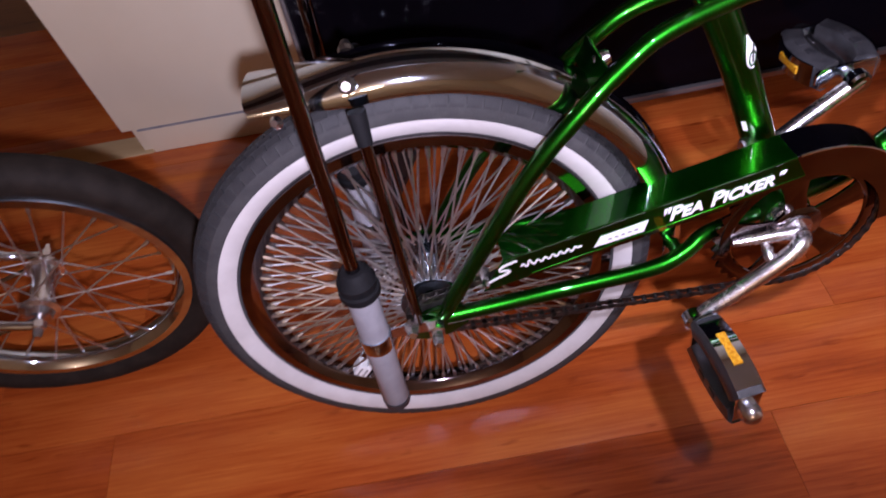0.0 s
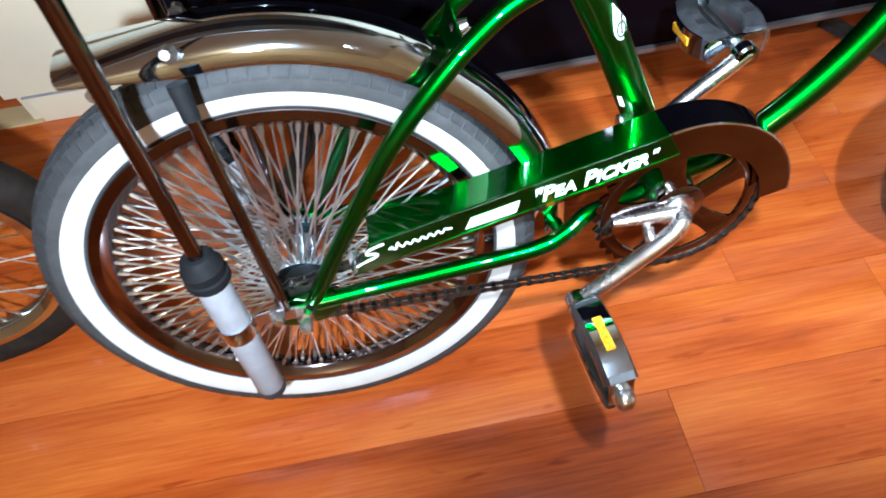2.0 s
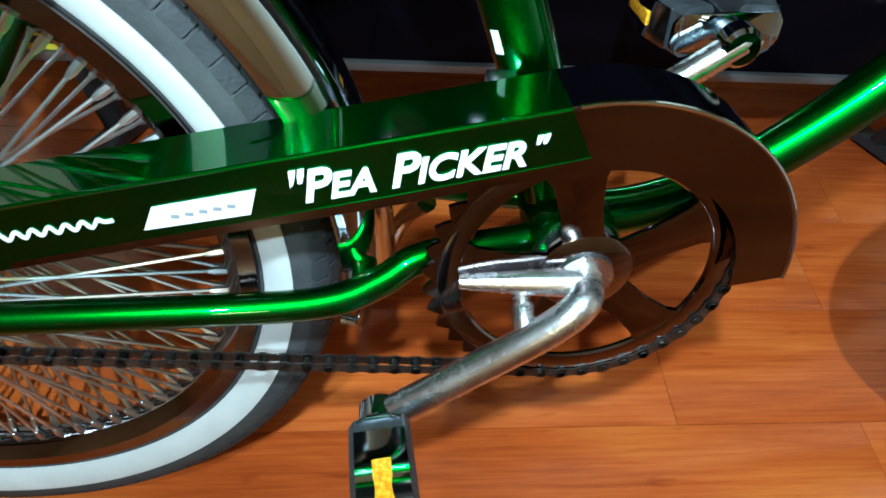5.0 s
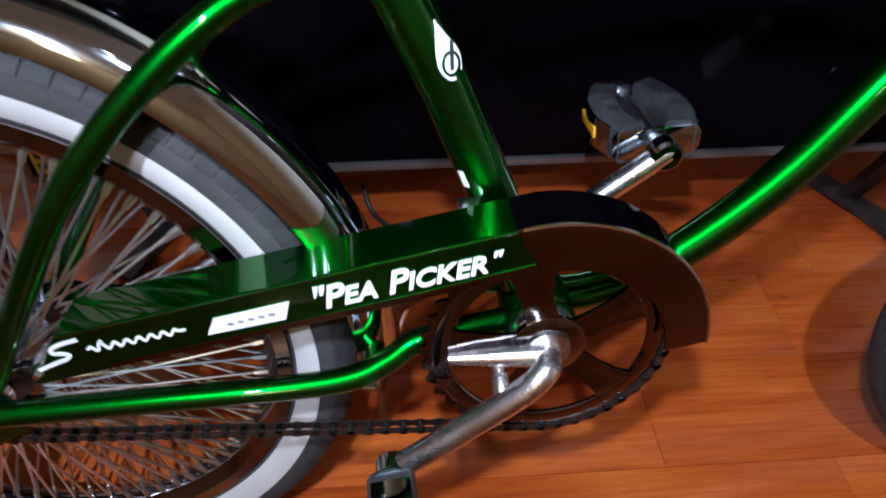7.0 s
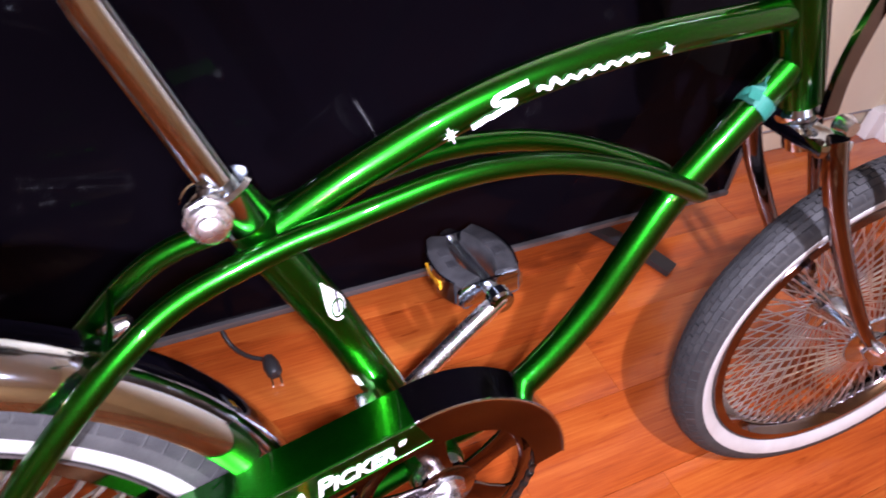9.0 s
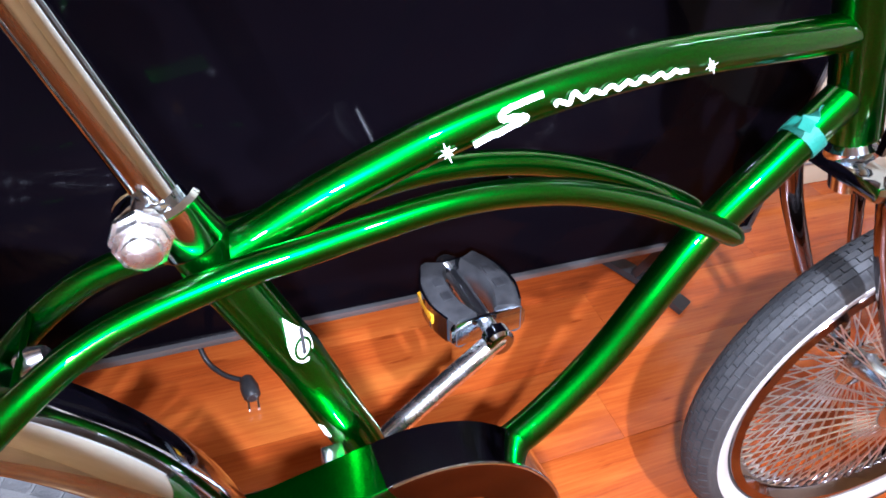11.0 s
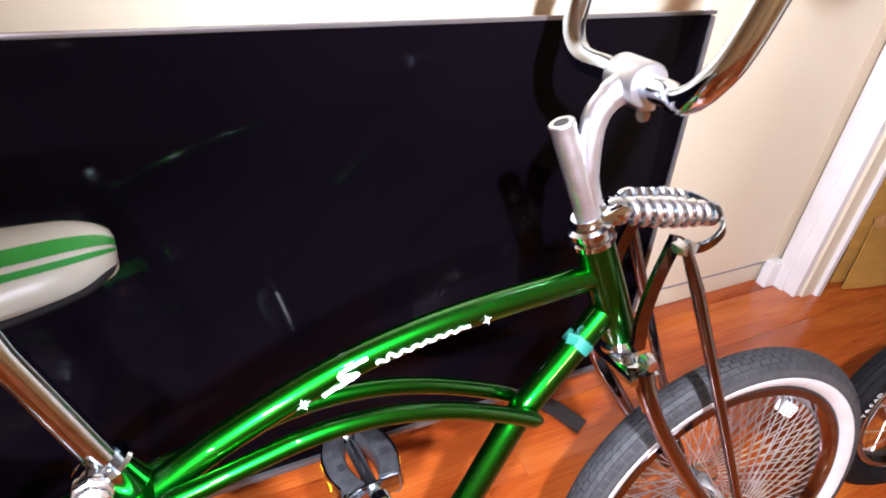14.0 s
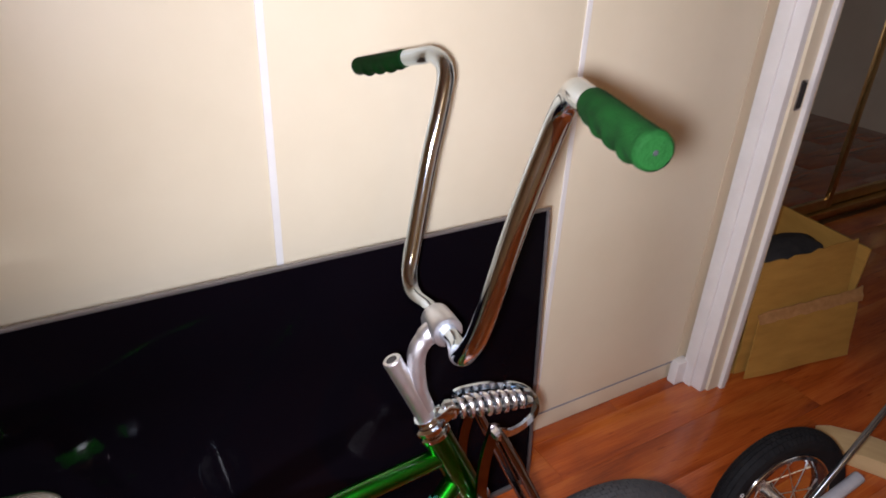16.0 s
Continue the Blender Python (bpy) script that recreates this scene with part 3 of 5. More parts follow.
def ribbon(w):
    return [(0.0004, -w), (0.0004, w), (-0.0004, w), (-0.0004, -w)]


gs = [sweep([on_tube(q.x, q.y) for q in smooth_line([(u, v, 0) for u, v in ln], 4)], 1, section=ribbon(w), up=(0, -1, 0.15)) for ln, w in ((SWOOSH[0], 0.0016), (WAVE[0], 0.0012))]
part("script_mark", geo_join(*gs), DECAL, frame_ob, "white script-like maker's mark on the top tube")
star(0.394, 0.5755, -0.0137, 0.0058, frame_ob)
star(0.554, 0.6105, -0.0141, 0.0047, frame_ob)

# chain guard
GY = -0.0615
GC = (0.376, 0.286)


def arc(cx, cz, r, a0, a1, n):
    return [(cx + r * math.cos(radians(a0 + (a1 - a0) * k / n)), cz + r * math.sin(radians(a0 + (a1 - a0) * k / n))) for k in range(n + 1)]


outer = arc(GC[0], GC[1], 0.1048, 104, 4, 26)
inner = arc(0.380, 0.284, 0.0735, 2, 102, 24)
guard = part("chain_guard", slab([(0.3475, 0.3865)] + outer + inner + [(0.3630, 0.3595)], GY, GY + 0.0014), DIM_CHROME, bike, "chain guard with chromed round front end")
bar = [(0.054, 0.2835), (0.076, 0.3225), (0.3475, 0.3865), (0.3630, 0.3595), (0.2816, 0.3380), (0.12, 0.2995)]
part("guard_bar", slab(bar, GY - 0.0004, GY + 0.0016), GREEN, guard, "candy green side of the chain guard")
part("lower_strip", slab([(0.10, 0.2950), (0.103, 0.2995), (0.2816, 0.3430), (0.3607, 0.3640), (0.3634, 0.3592), (0.2816, 0.3376)], GY - 0.0009, GY + 0.0018), DIM_CHROME, guard, "plain plated lower edge")
rim = [(0.076, 0.3225), (0.3475, 0.3865)] + outer[2:]
part("guard_flange", sweep([(x, GY + 0.018, z) for x, z in rim[1:]], 1, section=[(-0.0175, -0.0008), (0.0175, -0.0008), (0.0175, 0.0008), (-0.0175, 0.0008)], up=(0, 1, 0)), CHROME, guard)
part("guard_top", sweep([(0.076, GY + 0.018, 0.3223), (0.20, GY + 0.018, 0.3516), (0.3475, GY + 0.018, 0.3862)], 1, section=[(-0.0178, -0.0008), (0.0178, -0.0008), (0.0178, 0.0008), (-0.0178, 0.0008)], up=(0, 1, 0)), GREEN, guard)
part("guard_bead", sweep([(0.077, GY, 0.3229), (0.20, GY, 0.3520), (0.3475, GY, 0.3867)], 0.0012, 8), GREEN, guard)
part("front_bead", sweep([(x, GY, z) for x, z in outer], 0.0012, 8), CHROME, guard)
for x, z in ((0.361, 0.3795), (0.058, 0.2935)):
    part("guard_bolt", knob([(0, 0.0058), (0.4, 0.006), (0.8, 0.0045), (1, 0.002)], (x, GY + 0.02, z), (x, GY + 0.012 if x > 0.2 else GY - 0.004, z + (0.008 if x > 0.2 else 0)), 12), ALLOY, guard)
part("guard_clip", box(0.318, 0.332, -0.052, -0.012, 0.366, 0.380, 0.002), ALLOY, guard, "chromed clip on the seat tube")
tilt = math.atan2(0.064, 0.2715)
AL, UP = Vector((math.cos(tilt), 0, math.sin(tilt))), Vector((-math.sin(tilt), 0, math.cos(tilt)))
gs = []
for ln, w in ((SWOOSH[0], 0.0013), (WAVE[0], 0.0009)):
    pts = [Vector((0.060, GY - 0.0008, 0.2965)) + Vector((1, 0, 0)) * q.x * 0.75 + Vector((0, 0, 1)) * (q.y * 0.62 + q.x * 0.04) for q in smooth_line([(u, v, 0) for u, v in ln], 4)]
    gs.append(sweep(pts, 1, section=ribbon(w), up=(0, -1, 0)))
part("script_mark", geo_join(*gs), DECAL, guard, "white script-like maker's mark on the chain guard")
plate = part("name_plate", slab([(0.1650, 0.3200), (0.1705, 0.3325), (0.2160, 0.3433), (0.2125, 0.3300)], GY - 0.0014, GY - 0.0005), DECAL, guard, "white slanted plate with small unreadable print")
for k in range(5):
    p = Vector((0.180 + 0.0062 * k, GY - 0.0016, 0.3283 + 0.0062 * k * 0.25))
    part("print_bar", moved(box(-0.0018, 0.0018, -0.0002, 0.0002, -0.0010, 0.0010, 0), Matrix.Translation(p)), GREY_SHOCK, plate)
text = bpy.data.curves.new("lettering", "FONT")
text.body = "\"Pea Picker\""
text.small_caps_scale = 0.76
for letter in text.body_format:
    letter.use_small_caps = True
text.size, text.extrude, text.shear, text.offset, text.space_character = 0.0228, 0.0004, 0.34, 0.0005, 1.0
tmp = new("lettering", text)
deps = bpy.context.evaluated_depsgraph_get()
flat = bpy.data.meshes.new_from_object(tmp.evaluated_get(deps))
bpy.data.objects.remove(tmp)
wide = max(v.co.x for v in flat.vertices) - min(v.co.x for v in flat.vertices)
for at_end in (False, True):
    marks = [v for v in flat.vertices if (v.co.x > 0.955 * wide if at_end else v.co.x < 0.050 * wide)]
    mx, my = sum(v.co.x for v in marks) / len(marks), sum(v.co.y for v in marks) / len(marks)
    for v in marks:
        v.co.x, v.co.y = mx + (v.co.x - mx) * 0.75, my + (v.co.y - my) * 0.62 - 0.0022
k_ = 0.1150 / wide
for v in flat.vertices:
    u, w = v.co.x * k_, v.co.y * 1.0
    q = Vector((0.2280, GY - 0.0010 - v.co.z, 0.3352)) + AL * u * 1.0 + UP * w
    v.co = q
flat.materials.clear()
flat.materials.append(DECAL)
word = new("lettering", flat)
word.parent = guard
tagged(word, "white hand-lettered words in quotation marks")

# crank set, chain and pedals
teeth = 38
ring = []
for k in range(teeth * 4):
    a = 2 * math.pi * k / (teeth * 4)
    ring.append(((0.0805, 0.0838, 0.0865, 0.0838)[k % 4], a))


def chainring():
    """A toothed band, a bevelled inner rim and five broad arms round open windows."""
    bm = bmesh.new()
    n = len(ring)
    out = [bm.verts.new((r * math.cos(a), 0, r * math.sin(a))) for r, a in ring]
    inn = [bm.verts.new((0.072 * math.cos(a), 0, 0.072 * math.sin(a))) for _, a in ring]
    for k in range(n):
        bm.faces.new((out[k], out[(k + 1) % n], inn[(k + 1) % n], inn[k]))
    ext = bmesh.ops.extrude_face_region(bm, geom=bm.faces[:])
    for v in ext["geom"]:
        if isinstance(v, bmesh.types.BMVert):
            v.co.y += 0.0026
    bmesh.ops.recalc_face_normals(bm, faces=bm.faces[:])
    bm.verts.index_update()
    teeth_geo = [tuple(v.co) for v in bm.verts], [tuple(v.index for v in f.verts) for f in bm.faces]
    bm.free()
    band = lathe([(0.0665, 0.0022), (0.0665, 0.0004), (0.0676, -0.0008), (0.0768, -0.0010), (0.0786, -0.0002), (0.0786, 0.0030), (0.0676, 0.0032)], 96)
    return geo_join(teeth_geo, band)


CY = -0.0495
crank = part("crank_set", geo_join(sweep(smooth_line([(BB[0] - 0.107, -0.083, BB[1] - 0.082), (BB[0] - 0.097, -0.083, BB[1] - 0.0745), (BB[0] - 0.057, -0.081, BB[1] - 0.0435), (BB[0] - 0.022, -0.079, BB[1] - 0.015), (BB[0] - 0.006, -0.074, BB[1] - 0.001), (BB[0] - 0.001, -0.060, BB[1]), (BB[0], -0.03, BB[1]), (BB[0], 0.03, BB[1]), (BB[0] + 0.001, 0.050, BB[1]), (BB[0] + 0.006, 0.057, BB[1] + 0.003), (BB[0] + 0.026, 0.059, BB[1] + 0.019), (BB[0] + 0.060, 0.060, BB[1] + 0.047), (BB[0] + 0.100, 0.060, BB[1] + 0.080), (BB[0] + 0.105, 0.060, BB[1] + 0.084)], 5), [0.0090] * 66, 18)), CRANK, bike, "one-piece chromed crank")
RING = Matrix.Translation((BB[0] + 0.001, CY - 0.002, BB[1])) @ Matrix.Rotation(radians(-33), 4, "Y")
ring_ob = part("chainring", moved(chainring(), RING), DIM_CHROME, crank, "plated five-arm chainring")
for k in range(5):
    arm = slab([(0.014, -0.0110), (0.042, -0.0105), (0.060, -0.0130), (0.0690, -0.0180), (0.0710, 0.0), (0.0690, 0.0180), (0.060, 0.0130), (0.042, 0.0105), (0.014, 0.0110)], -0.0003, 0.0028, 0.0007)
    part("arm", moved(arm, RING @ Matrix.Rotation(-2 * math.pi * k / 5, 4, "Y")), DIM_CHROME, ring_ob)
part("centre_disc", moved(lathe([(0.0, -0.0012), (0.024, -0.0012), (0.0255, 0.0), (0.0255, 0.0032), (0.0, 0.0032)], 48, closed=False), RING), DIM_CHROME, ring_ob)
part("crank_boss", geo_join(knob([(0, 0.022), (0.4, 0.022), (0.6, 0.017), (1, 0.015)], (BB[0], -0.034, BB[1]), (BB[0], -0.056, BB[1]), 26),
     sweep([(BB[0] - 0.004, -0.060, BB[1] + 0.001), (BB[0] - 0.032, -0.058, BB[1] - 0.001), (BB[0] - 0.066, -0.055, BB[1] - 0.004)], [0.0085, 0.0068, 0.0040], 12)), CRANK, crank, "bright drive lug and cone")
part("drive_pin", knob([(0, 0.0048), (0.45, 0.0048), (0.5, 0.006), (0.9, 0.006), (1, 0.005)], (BB[0] - 0.034, -0.052, BB[1] - 0.004), (BB[0] - 0.032, -0.076, BB[1] - 0.020), 14), CRANK, crank)
for s in (-1, 1):
    e = (BB[0] + (-0.105 if s < 0 else 0.103), -0.083 if s < 0 else 0.060, BB[1] + (-0.0805 if s < 0 else 0.0825))
    part("crank_eye", knob([(0, 0.010), (0.15, 0.0125), (0.85, 0.0125), (1, 0.010)], (e[0], e[1] - 0.008, e[2]), (e[0], e[1] + 0.008, e[2]), 20), CHROME, crank)
    part("eye_socket", knob([(0, 0.0055), (1, 0.0055)], (e[0], e[1] - 0.0085 * -s - 0.0004, e[2]), (e[0], e[1] + 0.0085 * s + 0.0004, e[2]), 14), STEEL, crank)

# chain: every link along the loop
link_geo = geo_join(*[slab([(-0.0095 + 0.0, 0.0), (-0.0085, 0.003), (-0.0055, 0.0040), (-0.002, 0.0028), (0.002, 0.0028), (0.0055, 0.0040), (0.0085, 0.003), (0.0095, 0.0), (0.0085, -0.003), (0.0055, -0.0040), (0.002, -0.0028), (-0.002, -0.0028), (-0.0055, -0.0040), (-0.0085, -0.003)], y, y + 0.001) for y in (-0.0038, 0.0028)],
                    rod((-0.00635, -0.005, 0), (-0.00635, 0.005, 0), 0.0024, 8), rod((0.00635, -0.005, 0), (0.00635, 0.005, 0), 0.0024, 8))
link_mesh = mesh("chain_link", link_geo, CHAIN)
COG = 0.026
r1, r2 = 0.0820, COG
loop = []
loop += [(BB[0] + r1 * math.cos(a), BB[1] + r1 * math.sin(a)) for a in [radians(95 - k * 6) for k in range(32)]]
loop += [(BB[0] + (0.0 - BB[0]) * k / 40.0 + 0.0, (BB[1] - r1) + ((0.25 - r2 - 0.002) - (BB[1] - r1)) * k / 40.0) for k in range(1, 40)]
loop += [(r2 * math.cos(a), 0.25 + r2 * math.sin(a)) for a in [radians(-92 - k * 10) for k in range(18)]]
loop += [(0.0 + BB[0] * k / 40.0, (0.25 + r2) + ((BB[1] + r1) - (0.25 + r2)) * k / 40.0) for k in range(1, 40)]
chain = child("chain", bike, None, "dark oily roller chain")
dist, prev, todo = 0.0, loop[0], 0.0
for q in loop[1:] + loop[:1]:
    seg = math.hypot(q[0] - prev[0], q[1] - prev[1])
    while todo <= dist + seg:
        f_ = (todo - dist) / seg
        x, z = prev[0] + (q[0] - prev[0]) * f_, prev[1] + (q[1] - prev[1]) * f_
        ob = new("chain_link", link_mesh)
        ob.parent = chain
        ob.matrix_local = Matrix.Translation((x, CY, z)) @ Matrix.Rotation(-math.atan2(q[1] - prev[1], q[0] - prev[0]), 4, "Y")
        todo += 0.0127
    dist += seg
    prev = q


def pedal(m, label):
    """Pedal along -y from its axle's root at the origin, tread faces up and down."""
    p = part("pedal", moved(rod((0, 0.004, 0), (0, -0.100, 0), 0.0075, 14), m), ALLOY, bike, label)
    end = [(-0.030, -0.012), (-0.034, -0.006), (-0.034, 0.006), (-0.030, 0.012), (0.030, 0.012), (0.034, 0.006), (0.034, -0.006), (0.030, -0.012)]
    part("end_plate", moved(slab(end, -0.014, -0.011, 0.0008), m), CHROME, p, "chromed end plate")
    part("end_plate", moved(slab([(x * 0.8, z) for x, z in end], -0.100, -0.097, 0.0008), m), CHROME, p, "chromed end plate")
    for s in (-1, 1):
        tread = sweep(smooth_line([(s * 0.020, -0.014, 0), (s * 0.0265, -0.035, 0), (s * 0.028, -0.056, 0), (s * 0.0255, -0.078, 0), (s * 0.018, -0.097, 0)], 5), 1,
                      section=[(-0.0125, -0.0120), (-0.0100, -0.0150), (0.006, -0.0155), (0.0105, -0.012), (0.0105, 0.012), (0.006, 0.0155), (-0.0100, 0.0150), (-0.0125, 0.0120)] if s > 0 else [(-0.0105, -0.012), (-0.006, -0.0155), (0.0100, -0.0150), (0.0125, -0.0120), (0.0125, 0.0120), (0.0100, 0.0150), (-0.006, 0.0155), (-0.0105, 0.012)], up=(1, 0, 0))
        t_ = part("tread_block", moved(tread, m), GREY_RUBBER, p, "grey rubber tread block")
        part("side_rail", moved(sweep(smooth_line([(s * 0.0335, -0.020, 0), (s * 0.0395, -0.040, 0), (s * 0.0405, -0.056, 0), (s * 0.0385, -0.074, 0), (s * 0.031, -0.094, 0)], 4), 1, section=[(-0.001, -0.0125), (0.001, -0.0125), (0.001, 0.0125), (-0.001, 0.0125)], up=(1, 0, 0)), m), CHROME, p, "bright steel side rail")
        part("reflector", moved(box(s * 0.0402 - 0.0014, s * 0.0402 + 0.0014, -0.074, -0.038, -0.0046, 0.0046, 0.001), m), AMBER, p, "amber reflector")
        for y in (-0.045, -0.066):
            part("tread_slot", moved(box(s * 0.0245 - 0.004, s * 0.0245 + 0.004, y - 0.0055, y + 0.0055, 0.0150, 0.0162, 0.0005), m), BLACK_PLASTIC, p)
    part("axle_cap", moved(knob([(0, 0.010), (0.5, 0.0115), (0.85, 0.009), (1, 0.005)], (0, -0.098, 0), (0, -0.116, 0), 16), m), ALLOY, p, "dented bright axle cap")
    return p


pedal(Matrix.Translation((BB[0] - 0.105, -0.090, BB[1] - 0.0805)) @ Matrix.Rotation(radians(5), 4, "Z") @ Matrix.Rotation(radians(5), 4, "X") @ Matrix.Rotation(radians(-96), 4, "Y"), "rubber pedal with chromed plates and amber reflectors, hanging edge up")
pedal(Matrix.Translation((BB[0] + 0.103, 0.066, BB[1] + 0.0825)) @ Matrix.Rotation(radians(180), 4, "Z") @ Matrix.Rotation(radians(5), 4, "Y"), "rubber pedal with chromed plates and amber reflectors, lying flat")


# ---- wheels ----
def tyre_geo(R, rim, half, seg=120):
    """Carcass of a tyre: tread crown, shoulders and side walls down to the rim."""
    h = R - rim
    prof = [(rim - 0.003, -0.010), (rim, -0.0120), (rim + 0.12 * h, -half * 0.68), (rim + 0.32 * h, -half * 0.90), (rim + 0.52 * h, -half), (rim + 0.70 * h, -half * 0.95), (rim + 0.84 * h, -half * 0.76), (rim + 0.94 * h, -half * 0.45), (R - 0.0012, -half * 0.15)]
    prof = prof + [(r, -y) for r, y in reversed(prof)]
    return lathe(prof, seg)


def white_geo(R, rim, half, s, seg=120):
    h = R - rim
    pts = [(rim + 0.10 * h, -half * 0.66), (rim + 0.16 * h, -half * 0.78), (rim + 0.32 * h, -half * 0.945), (rim + 0.45 * h, -half * 1.02), (rim + 0.475 * h, -half * 1.02)]
    back = [(r, y + 0.0016) for r, y in reversed(pts)]
    return lathe([(r, s * -1 * -y if s > 0 else y) for r, y in pts + back] if s < 0 else [(r, -y) for r, y in pts + back], seg)


def rim_geo(rim, w, seg=120):
    return lathe([(rim + 0.001, -w), (rim + 0.0022, -w + 0.002), (rim - 0.006, -w + 0.004), (rim - 0.0135, -w * 0.45), (rim - 0.0165, 0), (rim - 0.0135, w * 0.45), (rim - 0.006, w - 0.004), (rim + 0.0022, w - 0.002), (rim + 0.001, w),
                  (rim - 0.009, w + 0.0006), (rim - 0.016, w * 0.62), (rim - 0.0195, w * 0.3), (rim - 0.0195, -w * 0.3), (rim - 0.016, -w * 0.62), (rim - 0.009, -w - 0.0006)], seg)


def spoke_mesh(name, length, r=0.00105):
    g = geo_join(sweep([(0, 0, 0), (0, 0, length)], r, 6), sweep([(0, 0, length - 0.014), (0, 0, length - 0.010), (0, 0, length)], [r * 1.4, r * 2.1, r * 2.1], 6), sweep([(0, 0, -0.002), (0, 0, 0.003)], r * 1.7, 6))
    return mesh(name, g, SPOKE)


def spokes(wheel, rim, flange_r, flange_y, n, fan):
    """n straight pulled spokes, alternately on the two flanges, leaning fan degrees to and fro."""
    made = {}
    for k in range(n):
        a = 2 * math.pi * k / n
        s = -1 if k % 2 else 1
        lean = fan * (1 if (k // 2) % 2 else -1)
        b = a + radians(lean)
        p = Vector((flange_r * math.cos(b), s * flange_y, flange_r * math.sin(b)))
        q = Vector(((rim - 0.015) * math.cos(a), s * 0.004, (rim - 0.015) * math.sin(a)))
        L = round((q - p).length, 3)
        if L not in made:
            made[L] = spoke_mesh("spoke", L, 0.0012 if rim > 0.19 else 0.0008)
        ob = new("spoke", made[L])
        ob.parent = wheel
        ob.matrix_local = Matrix.Translation(p) @ (q - p).to_track_quat("Z", "X").to_matrix().to_4x4()


def tread(wheel, R, half, rows, count, mat=RUBBER):
    """Brick-like tread blocks in staggered rings, one joined mesh of rubber."""
    vs, fs = [], []
    for j in range(rows):
        y0 = (j - rows / 2) / rows * 2 * half * 0.94
        y1 = y0 + 2 * half * 0.94 / rows * 0.86
        for k in range(count):
            a0 = 2 * math.pi * (k + 0.5 * (j % 2)) / count
            a1 = a0 + 2 * math.pi / count * 0.86
            base = len(vs)
            for a in (a0, a1):
                for y in (y0, y1):
                    e = abs(y) / half
                    r = R - (R * 0.0 + 0.052 * 0.5) * (1 - math.sqrt(max(0.0, 1 - (0.93 * e) ** 2.0))) * 0.95
                    vs.append(((r - 0.003) * math.cos(a), y, (r - 0.003) * math.sin(a)))
                    vs.append(((r + 0.0016) * math.cos(a), y, (r + 0.0016) * math.sin(a)))
            i = base
            fs += [(i + 1, i + 3, i + 7, i + 5), (i, i + 1, i + 5, i + 4), (i + 2, i + 6, i + 7, i + 3), (i, i + 2, i + 3, i + 1), (i + 4, i + 5, i + 7, i + 6)]
    return tagged(part("tread", (vs, fs), mat, wheel, "block tread"), kind="stuff")


def hub_geo(fr, fy, axle):
    return geo_join(knob([(0, 0.004), (0.02, 0.0045), (0.98, 0.0045), (1, 0.004)], (0, -axle, 0), (0, axle, 0), 12),
                    lathe([(0.0, -fy - 0.012), (0.013, -fy - 0.012), (0.016, -fy - 0.004), (fr + 0.004, -fy - 0.0015), (fr + 0.004, -fy + 0.0015), (0.017, -fy + 0.004), (0.0135, -fy * 0.5), (0.0135, fy * 0.5), (0.017, fy - 0.004), (fr + 0.004, fy - 0.0015), (fr + 0.004, fy + 0.0015), (0.016, fy + 0.004), (0.013, fy + 0.012), (0.0, fy + 0.012)], 40, closed=False))


def white_wheel(name, m, R, rim, half, n, fan, label):
    w = part(name, hub_geo(0.030, 0.031, 0.078), CHROME, bike, label)
    w.matrix_local = m
    part("tyre", tyre_geo(R, rim, half), DUSTY, w, "black tyre")
    tread(w, R, half, 7, 96)
    for s in (-1, 1):
        part("white_wall", white_geo(R, rim, half, s), WHITEWALL, w, "white band on the tyre")
    part("rim", rim_geo(rim, 0.0155), DIM_CHROME, w, "chromed rim")
    spokes(w, rim, 0.029, 0.031, n, fan)
    return w


rear = white_wheel("rear_wheel", Matrix.Translation((0, 0, 0.25)), 0.2455, 0.1985, 0.0225, 144, 14, "chromed hub of the many-spoked rear wheel")
part("rear_cog", moved(lathe([(0.012, -0.002), (COG - 0.003, -0.002), (COG, -0.0008), (COG, 0.0008), (COG - 0.003, 0.002), (0.012, 0.002)], 54), Matrix.Translation((0, CY, 0))), STEEL, rear)
part("brake_drum", moved(knob([(0, 0.020), (0.2, 0.026), (0.8, 0.026), (1, 0.022)], (0, 0.033, 0), (0, 0.052, 0), 30), Matrix.Identity(4)), CHROME, rear)


def die(wheel, rim, a, label):
    """A die-shaped valve cap."""
    p = Vector(((rim - 0.032) * math.cos(a), -0.004, (rim - 0.032) * math.sin(a)))
    m = Matrix.Translation(p) @ Matrix.Rotation(-a, 4, "Y")
    d = part("valve_cap", moved(box(-0.0085, 0.0085, -0.0085, 0.0085, -0.0085, 0.0085, 0.0018), m), DECAL, wheel, label)
    for u in (-0.0045, 0.0, 0.0045):
        for v in (-0.0035, 0.0035):
            part("pip", moved(knob([(0, 0.0014), (1, 0.0014)], (u, -0.0080, v), (u, -0.0088, v), 8), m), BLACK_PLASTIC, d)
    part("valve_stem", moved(rod((0.008, 0, 0), (0.020, 0, 0), 0.003, 8), m), BLACK_PLASTIC, wheel)


die(rear, 0.1985, math.atan2(-0.124, -0.099), "white die-shaped valve cap")
FW = Matrix.Translation((0.923, 0, 0.2410))
front = white_wheel("front_wheel", TURNED @ FW, 0.2310, 0.187, 0.0220, 144, 11, "chromed hub of the many-spoked front wheel")
die(front, 0.187, radians(62), "white die-shaped valve cap")
